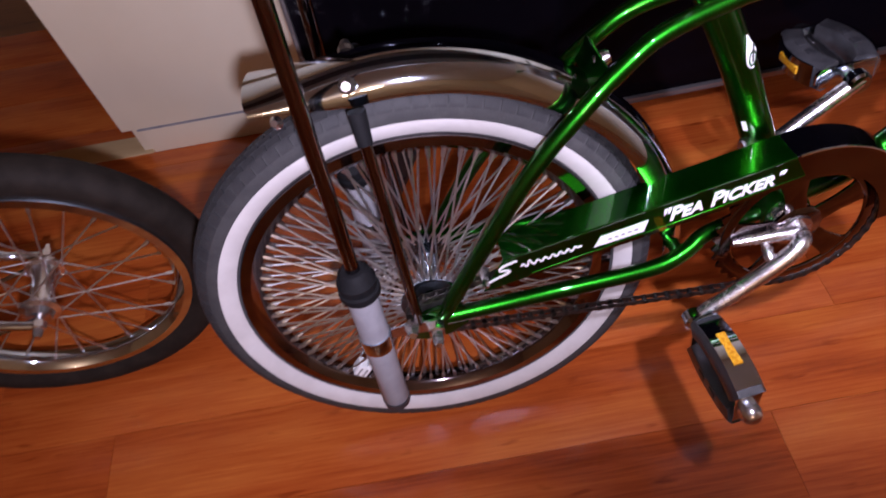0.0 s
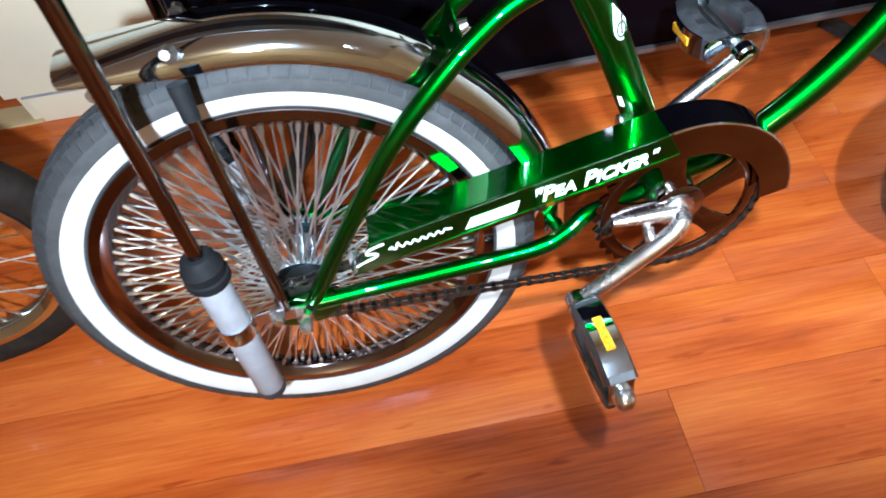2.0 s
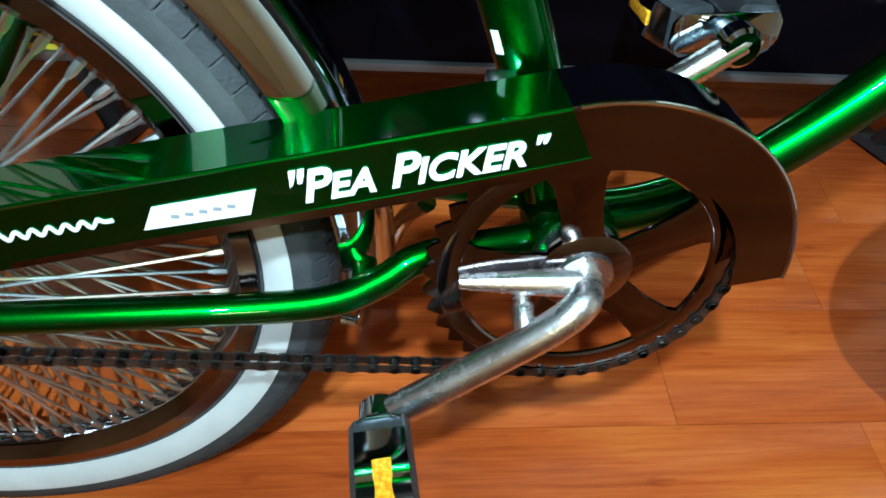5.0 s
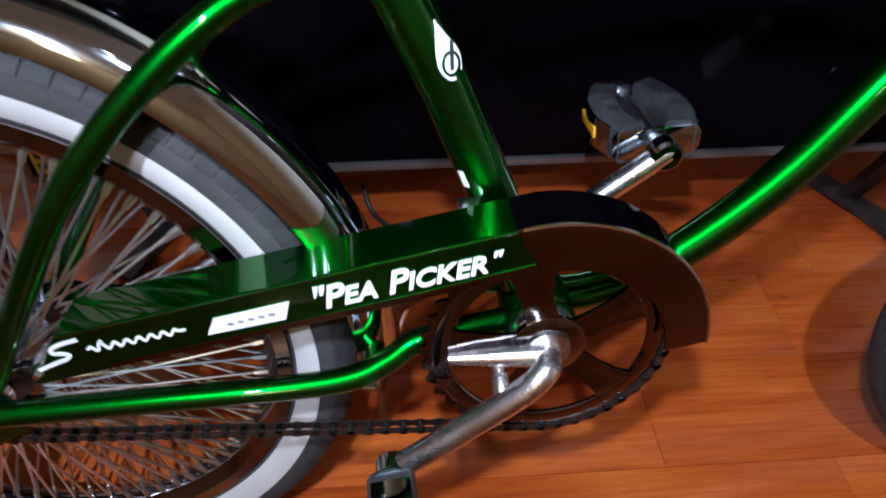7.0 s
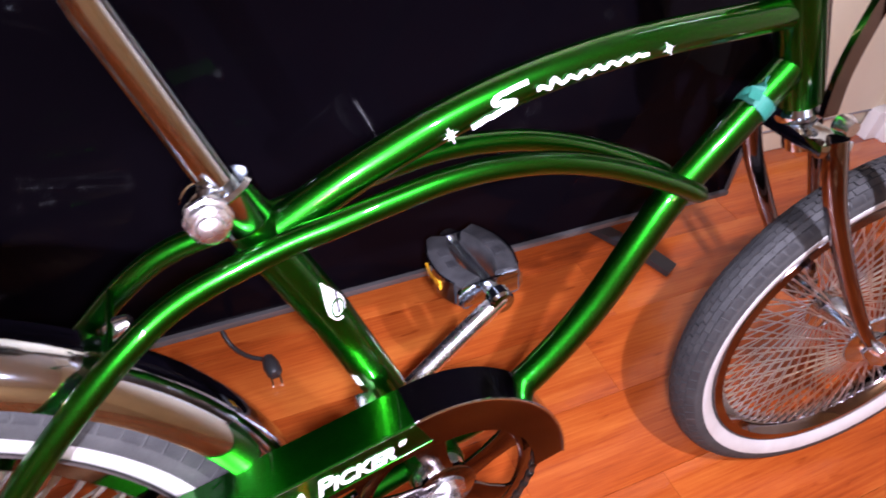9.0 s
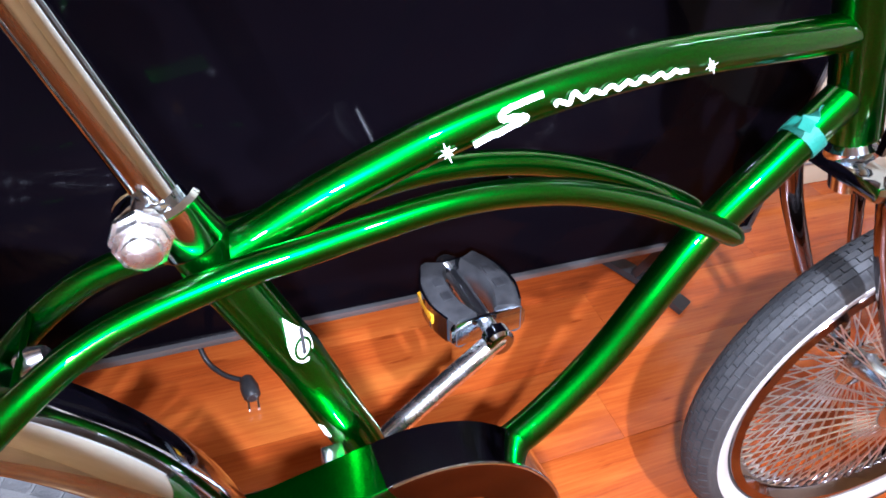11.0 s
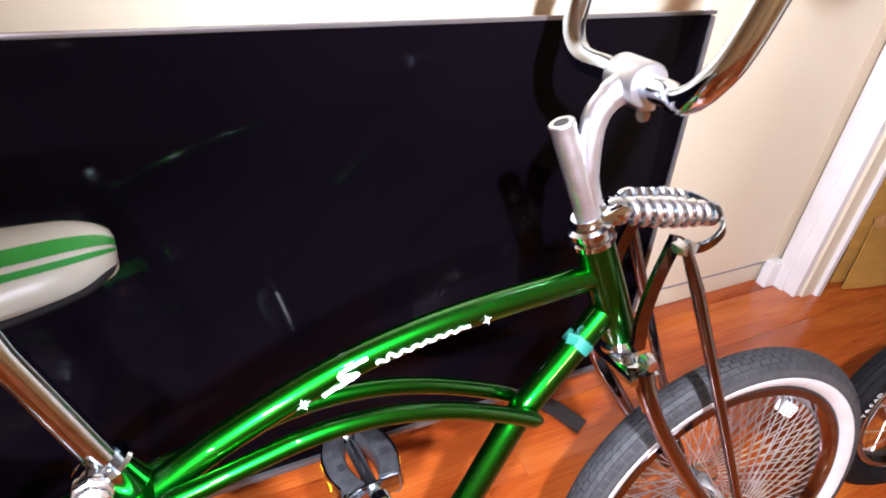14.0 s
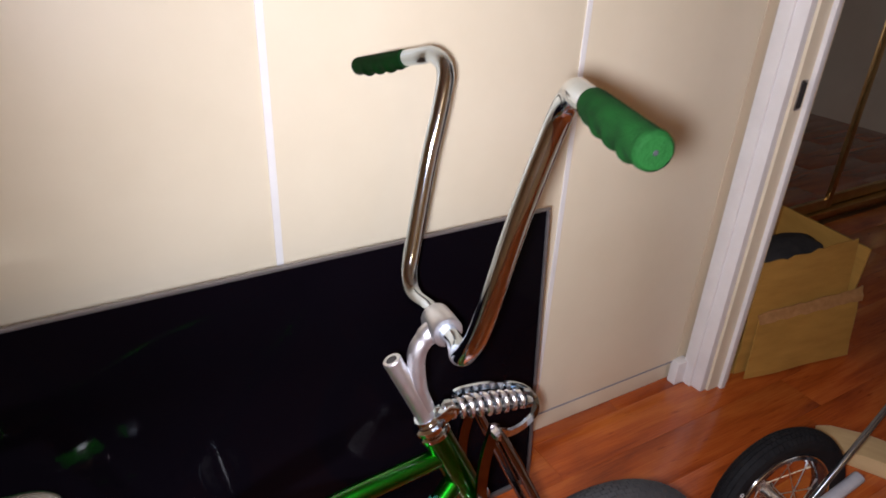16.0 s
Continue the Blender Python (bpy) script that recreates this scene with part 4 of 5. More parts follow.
for s in (-1, 1):
    part("axle_nut", geo_join(knob([(0, 0.0095), (0.45, 0.0095), (0.5, 0.0065), (0.85, 0.0065), (1, 0.004)], (0, s * 0.062, 0), (0, s * 0.092, 0), 6)), ALLOY, rear, "bright axle nut")
    part("axle_nut", geo_join(knob([(0, 0.009), (0.45, 0.009), (0.5, 0.006), (0.85, 0.006), (1, 0.004)], (0, s * 0.062, 0), (0, s * 0.082, 0), 6)), ALLOY, front, "bright axle nut")

# rear fender
FR = 0.280
prof = [(0.0315 * math.sin(radians(q)), -0.0285 * (1 - math.cos(radians(q)))) for q in range(-90, 91, 12)]
vs, fs = [], []
ang = [radians(-2 + 115.5 * k / 70) for k in range(71)]
for i, a in enumerate(ang):
    flare = max(0.0, (i - 60) / 10.0)
    for layer in (0, 1):
        for y, d in prof:
            r = FR + d * (1 - 0.6 * flare) + 0.013 * flare ** 2 - 0.0012 * layer
            vs.append((r * math.cos(a), y * (1 + 0.12 * flare), 0.25 + r * math.sin(a)))
n_ = len(prof)
for i in range(70):
    b0, b1 = i * 2 * n_, (i + 1) * 2 * n_
    for k in range(n_ - 1):
        fs.append((b0 + k, b0 + k + 1, b1 + k + 1, b1 + k))
        fs.append((b0 + n_ + k, b1 + n_ + k, b1 + n_ + k + 1, b0 + n_ + k + 1))
    for k in (0, n_ - 1):
        fs.append((b0 + k, b1 + k, b1 + n_ + k, b0 + n_ + k))
for b0 in (0, 70 * 2 * n_):
    for k in range(n_ - 1):
        fs.append((b0 + k, b0 + n_ + k, b0 + n_ + k + 1, b0 + k + 1))
fender = part("rear_fender", (vs, fs), CHROME, bike, "chromed rear fender with a flared tail", 60)
for s in (-1, 1):
    part("fender_stay", geo_join(sweep([(-0.016, s * 0.0665, 0.262), (-0.017, s * 0.066, 0.29), (-0.025, s * 0.058, 0.487)], [0.0055, 0.0055, 0.0055], 12)), DIM_CHROME, fender, "chromed fender stay")
    part("stay_tip", sweep([(-0.0247, s * 0.0585, 0.480), (-0.0260, s * 0.052, 0.507)], [0.0066, 0.0078], 12), BLACK_RUBBER, fender, "black rubber sleeve")
    part("fender_bolt", knob([(0, 0.0070), (0.4, 0.0075), (0.6, 0.0050), (1, 0.0040)], (-0.030, s * 0.027, 0.5165), (-0.0305, s * 0.038, 0.5215), 8), STEEL, fender)
part("fender_bolt", knob([(0, 0.004), (0.5, 0.006), (1, 0.003)], (-0.092, -0.027, 0.495), (-0.094, -0.036, 0.4995), 10), ALLOY, fender)

# sprung struts that carry the tail of the seat
for s in (-1, 1):
    b = s * 0.086
    st = part("seat_strut", sweep([(-0.0605, b, 0.355), (-0.0610, b, 0.58), (-0.0615, b, 0.74)], 0.0066, 16), DIM_CHROME, bike, "chromed strut with a grey shock tube")
    part("shock_tube", knob([(0, 0.0125), (0.02, 0.0145), (0.45, 0.0145), (0.47, 0.0150), (0.95, 0.0150), (1, 0.0150)], (-0.0585, b, 0.166), (-0.0605, b, 0.345), 24), GREY_SHOCK, st, "grey shock tube")
    part("shock_band", knob([(0, 0.0162), (0.1, 0.0166), (0.9, 0.0166), (1, 0.0162)], (-0.0595, b, 0.262), (-0.0598, b, 0.281), 24), CHROME, st, "chromed band")
    part("shock_collar", knob([(0, 0.0165), (0.12, 0.0195), (0.32, 0.0195), (0.36, 0.0175), (0.62, 0.0185), (0.68, 0.0165), (0.9, 0.0150), (1, 0.011)], (-0.0603, b, 0.338), (-0.0607, b, 0.372), 24), BLACK_RUBBER, st, "ribbed black collar")
    part("shock_foot", knob([(0, 0.010), (0.3, 0.0148), (1, 0.0152)], (-0.0584, b, 0.157), (-0.0585, b, 0.168), 24), BLACK_PLASTIC, st, "black end cap")
    part("strut_bracket", geo_join(sweep([(-0.0595, b * 0.98, 0.270), (-0.035, s * 0.074, 0.262), (0.0, s * 0.066, 0.252)], 1, section=[(-0.0012, -0.008), (0.0012, -0.008), (0.0012, 0.008), (-0.0012, 0.008)], up=(0, 1, 0)),
                                   knob([(0, 0.008), (0.5, 0.008), (1, 0.005)], (-0.024, s * 0.068, 0.262), (-0.024, s * 0.084, 0.262), 6)), ALLOY, st, "bright bracket and nut")

# seat post, clamp and seat
post = part("seat_post", sweep([(0.272, 0, 0.522), (0.2155, 0, 0.664), (0.2045, 0, 0.702)], 0.0110, 22), CHROME, bike, "chromed seat post")
pd = Vector((0.214 - 0.272, 0, 0.664 - 0.522)).normalized()
cl = Vector((0.2605, 0, 0.5505))
part("seat_clamp", geo_join(knob([(0, 0.0175), (0.05, 0.0185), (0.85, 0.0185), (0.9, 0.0195), (1, 0.0175)], tuple(cl - pd * 0.014), tuple(cl + pd * 0.014), 28),
                            knob([(0, 0.0115), (0.06, 0.0130), (0.44, 0.0130), (0.46, 0.0108), (0.54, 0.0108), (0.56, 0.0130), (0.94, 0.0130), (1, 0.0115)], (0.2455, -0.017, 0.5540), (0.2455, 0.017, 0.5540), 22), box(0.2440, 0.262, -0.013, 0.013, 0.542, 0.566, 0.004)), CHROME, post, "chromed seat clamp")
nut = part("clamp_bolt", knob([(0, 0.0125), (0.10, 0.0140), (0.35, 0.0138), (0.45, 0.0120), (0.85, 0.0122), (1, 0.0100)], (0.2455, -0.017, 0.5540), (0.2455, -0.030, 0.5540), 8), CRANK, post, "bright clamp nut")
part("bolt_end", knob([(0, 0.0085), (0.7, 0.0080), (1, 0.0055)], (0.2455, -0.030, 0.5540), (0.2455, -0.036, 0.5540), 16), CRANK, nut)
part("clamp_bolt", knob([(0, 0.0095), (0.6, 0.009), (1, 0.006)], (0.2455, 0.017, 0.5540), (0.2455, 0.027, 0.5540), 14), ALLOY, post, "bright clamp bolt head")


def seat_section(t):
    """Half width and height of the seat along its length, t from nose to tail."""
    w = 0.032 + 0.045 * min(1, t * 2.4) + 0.012 * math.sin(math.pi * min(1, t))
    nose = math.sqrt(max(0.0, 1 - (1 - min(1, t / 0.07)) ** 2))
    return w * (0.25 + 0.75 * nose), 0.5 + 0.5 * nose


rowsN, secN = 40, 25
vs, fs = [], []
for i in range(rowsN + 1):
    t = (i / rowsN) ** 1.5
    x = 0.290 - 0.50 * t
    w, hh = seat_section(t)
    z0 = 0.7150 - 0.004 * math.sin(math.pi * min(1, t * 1.5)) + 0.035 * max(0, t - 0.5) ** 1.5
    for k in range(secN):
        u = -1 + 2 * k / (secN - 1)
        prof_z = (1 - abs(u) ** 2.4) * 0.021 * hh
        vs.append((x, u * w, z0 + prof_z + 0.006 * (0 if abs(u) > 0.98 else hh)))
for i in range(rowsN):
    for k in range(secN - 1):
        fs.append((i * secN + k, i * secN + k + 1, (i + 1) * secN + k + 1, (i + 1) * secN + k))
# colour bands along the seat
seat = None
for nm, mat, ok in (("seat", SEAT_WHITE, lambda k: True), ("stripe", SEAT_GREEN, lambda k: k in (4, 5, 6, 17, 18, 19)), ("thin_stripe", SEAT_GREEN, lambda k: k in (2, 21))):
    if nm == "seat":
        shell = list(vs) + [(x, y * 0.96, z0_) for (x, y, z), z0_ in zip(vs, [min(v[2] for v in vs[(i // secN) * secN:(i // secN + 1) * secN]) - 0.004 for i in range(len(vs))])]
        n0 = len(vs)
        fsh = list(fs) + [(n0 + a, n0 + d, n0 + c, n0 + b) for a, b, c, d in fs]
        for i in range(rowsN):
            fsh += [(i * secN, (i + 1) * secN, n0 + (i + 1) * secN, n0 + i * secN), (i * secN + secN - 1, n0 + i * secN + secN - 1, n0 + (i + 1) * secN + secN - 1, (i + 1) * secN + secN - 1)]
        fsh += [(k, n0 + k, n0 + k + 1, k + 1) for k in range(secN - 1)] + [(rowsN * secN + k, rowsN * secN + k + 1, n0 + rowsN * secN + k + 1, n0 + rowsN * secN + k) for k in range(secN - 1)]
        seat = part("seat", (shell, fsh), mat, bike, "long white vinyl seat with green stripes", 50)
    else:
        keep = [f for f in fs if ok(f[0] % secN)]
        used = sorted({i for f in keep for i in f})
        at_ = {i: j for j, i in enumerate(used)}
        part(nm, ([(vs[i][0] + 0.0004, vs[i][1] * 1.004, vs[i][2] + 0.0009) for i in used], [tuple(at_[i] for i in f) for f in keep]), mat, seat, "green stripe")
part("seat_pan", sweep([(0.272, 0, 0.712), (0.20, 0, 0.708), (0.0, 0, 0.708), (-0.19, 0, 0.722)], 1, section=[(-0.030, -0.006), (0.030, -0.006), (0.030, 0.004), (-0.030, 0.004)], up=(0, 1, 0)), BLACK_PLASTIC, seat, "black seat pan")
part("seat_edge", sweep(smooth_line([(0.12, -0.078, 0.7095), (0.20, -0.066, 0.7095), (0.262, -0.045, 0.7125), (0.283, -0.024, 0.7145), (0.288, 0, 0.7155), (0.283, 0.024, 0.7145), (0.262, 0.045, 0.7125), (0.20, 0.066, 0.7095), (0.12, 0.078, 0.7095)], 5), 0.0022, 8), BLACK_RUBBER, seat, "black piping")


# ---- front end, turned a little ----
BARS = NUDGE @ Matrix.Translation((0.687, 0, 0.797)) @ Matrix.Rotation(radians(-1.2), 4, "X") @ Matrix.Translation((-0.687, 0, -0.797)) @ Matrix.Translation((SX, 0, SZ)) @ Matrix.Rotation(radians(-11.4), 4, axis) @ Matrix.Translation((-SX, 0, -SZ))


def steered(name, geo, mat, parent, label="", sharp=40, turned=False):
    return part(name, moved(geo, BARS if turned else TURNED), mat, parent, label, sharp)


def on_axis(h, off=0.0, y=0.0):
    """A point on the steering line at height h, off metres ahead of it."""
    x = SX - (h - SZ) * 0.042 / 0.098
    return (x + off, y, h)


headset = part("headset", geo_join(
    knob([(0, 0.017), (0.10, 0.0210), (0.26, 0.0212), (0.32, 0.0175), (0.42, 0.0175), (0.48, 0.0208), (0.66, 0.0212), (0.72, 0.0165), (0.80, 0.0165), (0.84, 0.0150), (1, 0.0140)], tuple(NUDGE @ Vector(on_axis(0.650))), tuple(NUDGE @ Vector(on_axis(0.679))), 30)), CHROME, bike, "chromed headset cups and locknut")
part("lower_cup", knob([(0, 0.0185), (0.3, 0.0225), (0.7, 0.0225), (1, 0.019)], tuple(NUDGE @ Vector(on_axis(0.543))), tuple(NUDGE @ Vector(on_axis(0.529))), 30), CHROME, headset)
steered("yoke_plate", slab([(0.664, 0.672), (0.670, 0.679), (0.692, 0.690), (0.704, 0.685), (0.702, 0.676), (0.680, 0.667)], -0.012, 0.012, 0.002), CHROME, headset)
def barred(name, geo, mat, parent, label="", sharp=40):
    return steered(name, geo, mat, parent, label, sharp, True)


stem = barred("stem", geo_join(knob([(0, 0.0110), (0.96, 0.0110), (1, 0.0105)], on_axis(0.640), on_axis(0.764), 24)), SATIN, bike, "satin alloy gooseneck stem")
q0 = Vector(on_axis(0.764))
barred("stem_socket", moved(lathe([(0.0068, -0.0012), (0.0102, -0.0012), (0.0113, 0.0), (0.0113, 0.006), (0.0068, 0.006)], 26), Matrix.Translation(q0) @ axis.to_track_quat("Y", "Z").to_matrix().to_4x4() @ Matrix.Rotation(math.pi, 4, "Z")), SATIN, stem)
barred("stem_bore", knob([(0, 0.0067), (1, 0.0067)], tuple(q0 + axis * 0.0009), tuple(q0 - axis * 0.001), 16), DARK, stem)
barred("stem_arm", sweep(smooth_line([on_axis(0.690, 0.006), on_axis(0.722, 0.011), (0.656, 0, 0.765), (0.668, 0, 0.785), (0.682, 0, 0.796)], 6), [0.0100] * 6 + [0.0105] * 6 + [0.0112] * 6 + [0.0125] * 7, 18), SATIN, stem)
barred("stem_clamp", geo_join(knob([(0, 0.0165), (0.06, 0.0182), (0.94, 0.0182), (1, 0.0165)], (0.687, -0.022, 0.797), (0.687, 0.022, 0.797), 28), box(0.687, 0.703, -0.013, 0.013, 0.774, 0.789, 0.003)), SATIN, stem)
barred("clamp_bolt", knob([(0, 0.006), (0.6, 0.0065), (1, 0.004)], (0.697, -0.004, 0.775), (0.699, -0.004, 0.764), 6), STEEL, stem)
riser = [(0.687, 0.0, 0.797), (0.687, 0.045, 0.797), (0.679, 0.078, 0.8005), (0.680, 0.101, 0.818), (0.690, 0.1135, 0.850), (0.719, 0.127, 0.951)]
far_end = [(0.744, 0.136, 1.030), (0.752, 0.146, 1.062), (0.747, 0.172, 1.077), (0.734, 0.198, 1.075), (0.710, 0.266, 1.066), (0.692, 0.322, 1.058)]
near_end = [(0.744, -0.136, 1.024), (0.7505, -0.148, 1.054), (0.745, -0.173, 1.0690), (0.7335, -0.200, 1.0705), (0.7265, -0.228, 1.0680), (0.7212, -0.258, 1.0635), (0.7132, -0.303, 1.0567)]
line = list(reversed(near_end)) + [(x, -y, z) for x, y, z in reversed(riser[1:])] + riser + far_end
bars = barred("handlebar", sweep(smooth_line(line, 7), 0.0107, 20), CHROME, bike, "tall chromed ape-hanger handlebar")
for s in (-1, 1):
    a, b = (Vector((0.7235, 0.222, 1.0715)), Vector((0.687, 0.336, 1.056))) if s > 0 else (Vector((0.7265, -0.228, 1.0680)), Vector((0.7105, -0.318, 1.0545)))
    pf = [(k / 40, 0.0116 if k < 2 else 0.0118 if k > 38 else 0.0120 + 0.00001 * k) for k in range(41)]
    g = knob(pf, a, b, 26)
    d = (b - a).normalized()
    out_v = []
    for p in g[0]:
        pv = Vector(p)
        t = (pv - a).dot(d) / (b - a).length
        rad = pv - (a + d * (pv - a).dot(d))
        low = max(0.0, rad.normalized().dot(Vector((0, 0, -1)))) if rad.length > 1e-6 else 0
        bump = 0.0045 * low * max(0.0, math.sin(t * math.pi * 2 * 4.2)) if 0.08 < t < 0.90 else 0.0
        out_v.append(tuple(a + d * (pv - a).dot(d) + rad * (1 + bump / 0.0140)))
    grip = barred("grip", (out_v, g[1]), GRIP, bars, "green rubber grip with finger bumps", 50)
    barred("grip_end", knob([(0, 0.0116), (0.4, 0.0128), (0.8, 0.0122), (1, 0.0100)], tuple(b - d * 0.006), tuple(b + d * 0.004), 26), GRIP, grip)
    barred("grip_hole", knob([(0, 0.0017), (0.5, 0.0022), (1, 0.0015)], tuple(b + d * 0.003), tuple(b + d * 0.0044), 7), BLACK_RUBBER, grip)

# sprung fork: curved rear legs, thin front struts, a coil spring across the top
fork = steered("fork", geo_join(box(0.706, 0.738, -0.052, 0.052, 0.514, 0.526, 0.004), rod(on_axis(0.53), on_axis(0.50), 0.014, 20)), CHROME, bike, "chromed springer fork")
for s in (-1, 1):
    leg = smooth_line([(0.722, s * 0.046, 0.528), (0.728, s * 0.051, 0.505), (0.748, s * 0.053, 0.462), (0.782, s * 0.054, 0.407), (0.822, s * 0.055, 0.348), (0.858, s * 0.056, 0.300), (0.884, s * 0.057, 0.270)], 6)
    steered("rear_leg", sweep(leg, [0.0105 - 0.0035 * (i / 36) for i in range(37)], 18), DIM_CHROME, fork, "curved chromed rear leg")
    steered("front_strut", sweep([(0.7405, s * 0.043, 0.660), (0.760, s * 0.049, 0.615), (0.830, s * 0.056, 0.450), (0.902, s * 0.058, 0.285)], [0.0048, 0.0064, 0.0060, 0.0055], 14), DIM_CHROME, fork, "straight chromed front strut")
    steered("rocker_link", slab([(0.872, 0.262), (0.880, 0.282), (0.905, 0.294), (0.926, 0.255), (0.915, 0.232), (0.892, 0.240)], s * 0.060 - 0.0025, s * 0.060 + 0.0025, 0.001), CHROME, fork, "chromed rocker plate")
    for x, z in ((0.884, 0.270), (0.902, 0.284)):
        steered("pivot_bolt", knob([(0, 0.008), (0.5, 0.008), (1, 0.005)], (x, s * 0.060, z), (x, s * 0.073, z), 10), ALLOY, fork)
    link_line = smooth_line([(0.726, s * 0.028, 0.540), (0.722, s * 0.030, 0.575), (0.727, s * 0.031, 0.615), (0.742, s * 0.030, 0.662)], 5)
    steered("yoke_arm", sweep(link_line, 1, section=[(-0.003, -0.0068), (0.003, -0.0068), (0.003, 0.0068), (-0.003, 0.0068)], up=(0, 1, 0)), DIM_CHROME, fork, "chromed yoke arm")
    steered("yoke_bolt", knob([(0, 0.0075), (0.5, 0.0075), (1, 0.0045)], (0.740, s * 0.034, 0.655), (0.740, s * 0.048, 0.655), 6), ALLOY, fork)
steered("pivot_bolt", knob([(0, 0.008), (0.3, 0.009), (1, 0.006)], (0.722, -0.044, 0.541), (0.722, -0.058, 0.541), 10), ALLOY, fork)
coil = []
turns = 9
for k in range(turns * 16 + 1):
    t = k / (turns * 16)
    a = 2 * math.pi * turns * t
    x, z = 0.692 + 0.106 * t, 0.6800 - 0.0150 * t
    r = 0.0090 + 0.0030 * math.sin(math.pi * t)
    coil.append((x + 0.14 * r * math.sin(a), r * math.cos(a), z + r * math.sin(a)))
spring = steered("spring", sweep(coil, 0.0034, 10), CRANK, fork, "stout chromed coil spring")
for g in (knob([(0, 0.008), (0.3, 0.012), (1, 0.0130)], (0.683, 0, 0.6815), (0.694, 0, 0.6800), 22), knob([(0, 0.0130), (0.7, 0.012), (1, 0.008)], (0.796, 0, 0.6655), (0.809, 0, 0.6635), 22)):
    steered("spring_cup", g, CHROME, fork, "chromed spring cup")
steered("spring_rod", rod((0.676, 0, 0.6825), (0.815, 0, 0.6625), 0.0045, 10), CHROME, fork)
steered("top_loop", sweep(smooth_line([(0.708, 0.018, 0.682), (0.717, 0.018, 0.688), (0.756, 0.018, 0.685), (0.792, 0.017, 0.676), (0.809, 0.013, 0.667), (0.813, 0.0, 0.661), (0.806, -0.017, 0.655), (0.782, -0.030, 0.650), (0.756, -0.040, 0.653), (0.741, -0.043, 0.661)], 5), 1, section=[(-0.0022, -0.0045), (0.0022, -0.0045), (0.0022, 0.0045), (-0.0022, 0.0045)], up=(0, 1, 0)), CHROME, fork, "chromed spring yoke strap")
# stand on the far side
part("kick_stand", sweep(smooth_line([(0.300, 0.035, 0.266), (0.285, 0.075, 0.215), (0.262, 0.125, 0.09), (0.255, 0.148, 0.034), (0.235, 0.152, 0.0325)], 5), 0.0065, 12), CHROME, bike, "chromed kickstand")


# ---- neighbouring bicycles ----
def plain_wheel(parent, m, R, rim, half, n, label, rim_paint, rim_label, rubber):
    w = part("wheel", hub_geo(0.019, 0.032, 0.062), ALLOY, parent, label)
    w.matrix_local = m
    part("tyre", tyre_geo(R, rim, half, 96), rubber, w, "plain black tyre")
    if rubber is not DARK_TYRE:
        tread(w, R, half, 5, 90, rubber)
    part("rim", rim_geo(rim, 0.0165, 96), rim_paint, w, rim_label)
    made = {}
    for k in range(n):
        a = 2 * math.pi * k / n
        s = -1 if k % 2 else 1
        b = a + radians(70 if (k // 2) % 2 else -70)
        p = Vector((0.019 * math.cos(b), s * 0.032, 0.019 * math.sin(b)))
        q = Vector(((rim - 0.015) * math.cos(a), s * 0.003, (rim - 0.015) * math.sin(a)))
        L = round((q - p).length, 3)
        made.setdefault(L, None)
        if made[L] is None:
            made[L] = spoke_mesh("spoke", L, 0.0011)
        ob = new("spoke", made[L])
        ob.parent = w
        ob.matrix_local = Matrix.Translation(p) @ (q - p).to_track_quat("Z", "X").to_matrix().to_4x4()
    for s in (-1, 1):
        part("axle_nut", knob([(0, 0.0085), (0.45, 0.0085), (0.5, 0.006), (1, 0.004)], (0, s * 0.050, 0), (0, s * 0.072, 0), 6), ALLOY, w)
    return w


small = thing("bicycle", pose(-0.475, 0.145, 0.0, -1.9, 0, 8.0), "small bicycle with plain black tyre and chromed rim on the floor", "bicycle")
plain_wheel(small, Matrix.Translation((0, 0, 0.215)), 0.2155, 0.171, 0.023, 28, "alloy hub of the plain front wheel", CHROME, "chromed rim", DARK_TYRE)
for s in (-1, 1):
    part("fork_leg", sweep(smooth_line([(0.0, s * 0.055, 0.215), (-0.05, s * 0.052, 0.245), (-0.13, s * 0.047, 0.33), (-0.22, s * 0.04, 0.46)], 5), [0.006] * 5 + [0.008] * 5 + [0.010] * 6, 14), CHROME, small, "chromed fork leg")
    part("fender_stay", sweep([(0.0, s * 0.046, 0.215), (-0.10, s * 0.040, 0.20), (-0.235, s * 0.03, 0.185)], 0.0028, 8), CHROME, small)
part("front_tube", rod((-0.22, 0, 0.46), (-0.32, 0, 0.68), 0.016, 18), CHROME, small)
part("crown", box(-0.245, -0.20, -0.05, 0.05, 0.445, 0.47, 0.006), CHROME, small)

other = thing("bicycle", pose(1.453, 0.044, 0.0, -7.5, 0, -10), "small bicycle with fat black lettered tyre and grey fork tubes", "bicycle")
ow = plain_wheel(other, Matrix.Translation((0, 0, 0.168)), 0.168, 0.119, 0.0245, 20, "dark hub of the black front wheel", BLACK_GLOSS, "black painted rim", BLACK_RUBBER)
part("rim_lip", lathe([(0.1192, -0.0150), (0.1205, -0.0172), (0.1192, -0.0182), (0.1170, -0.0168)], 96), CHROME, ow, "bright worn edge of the rim")
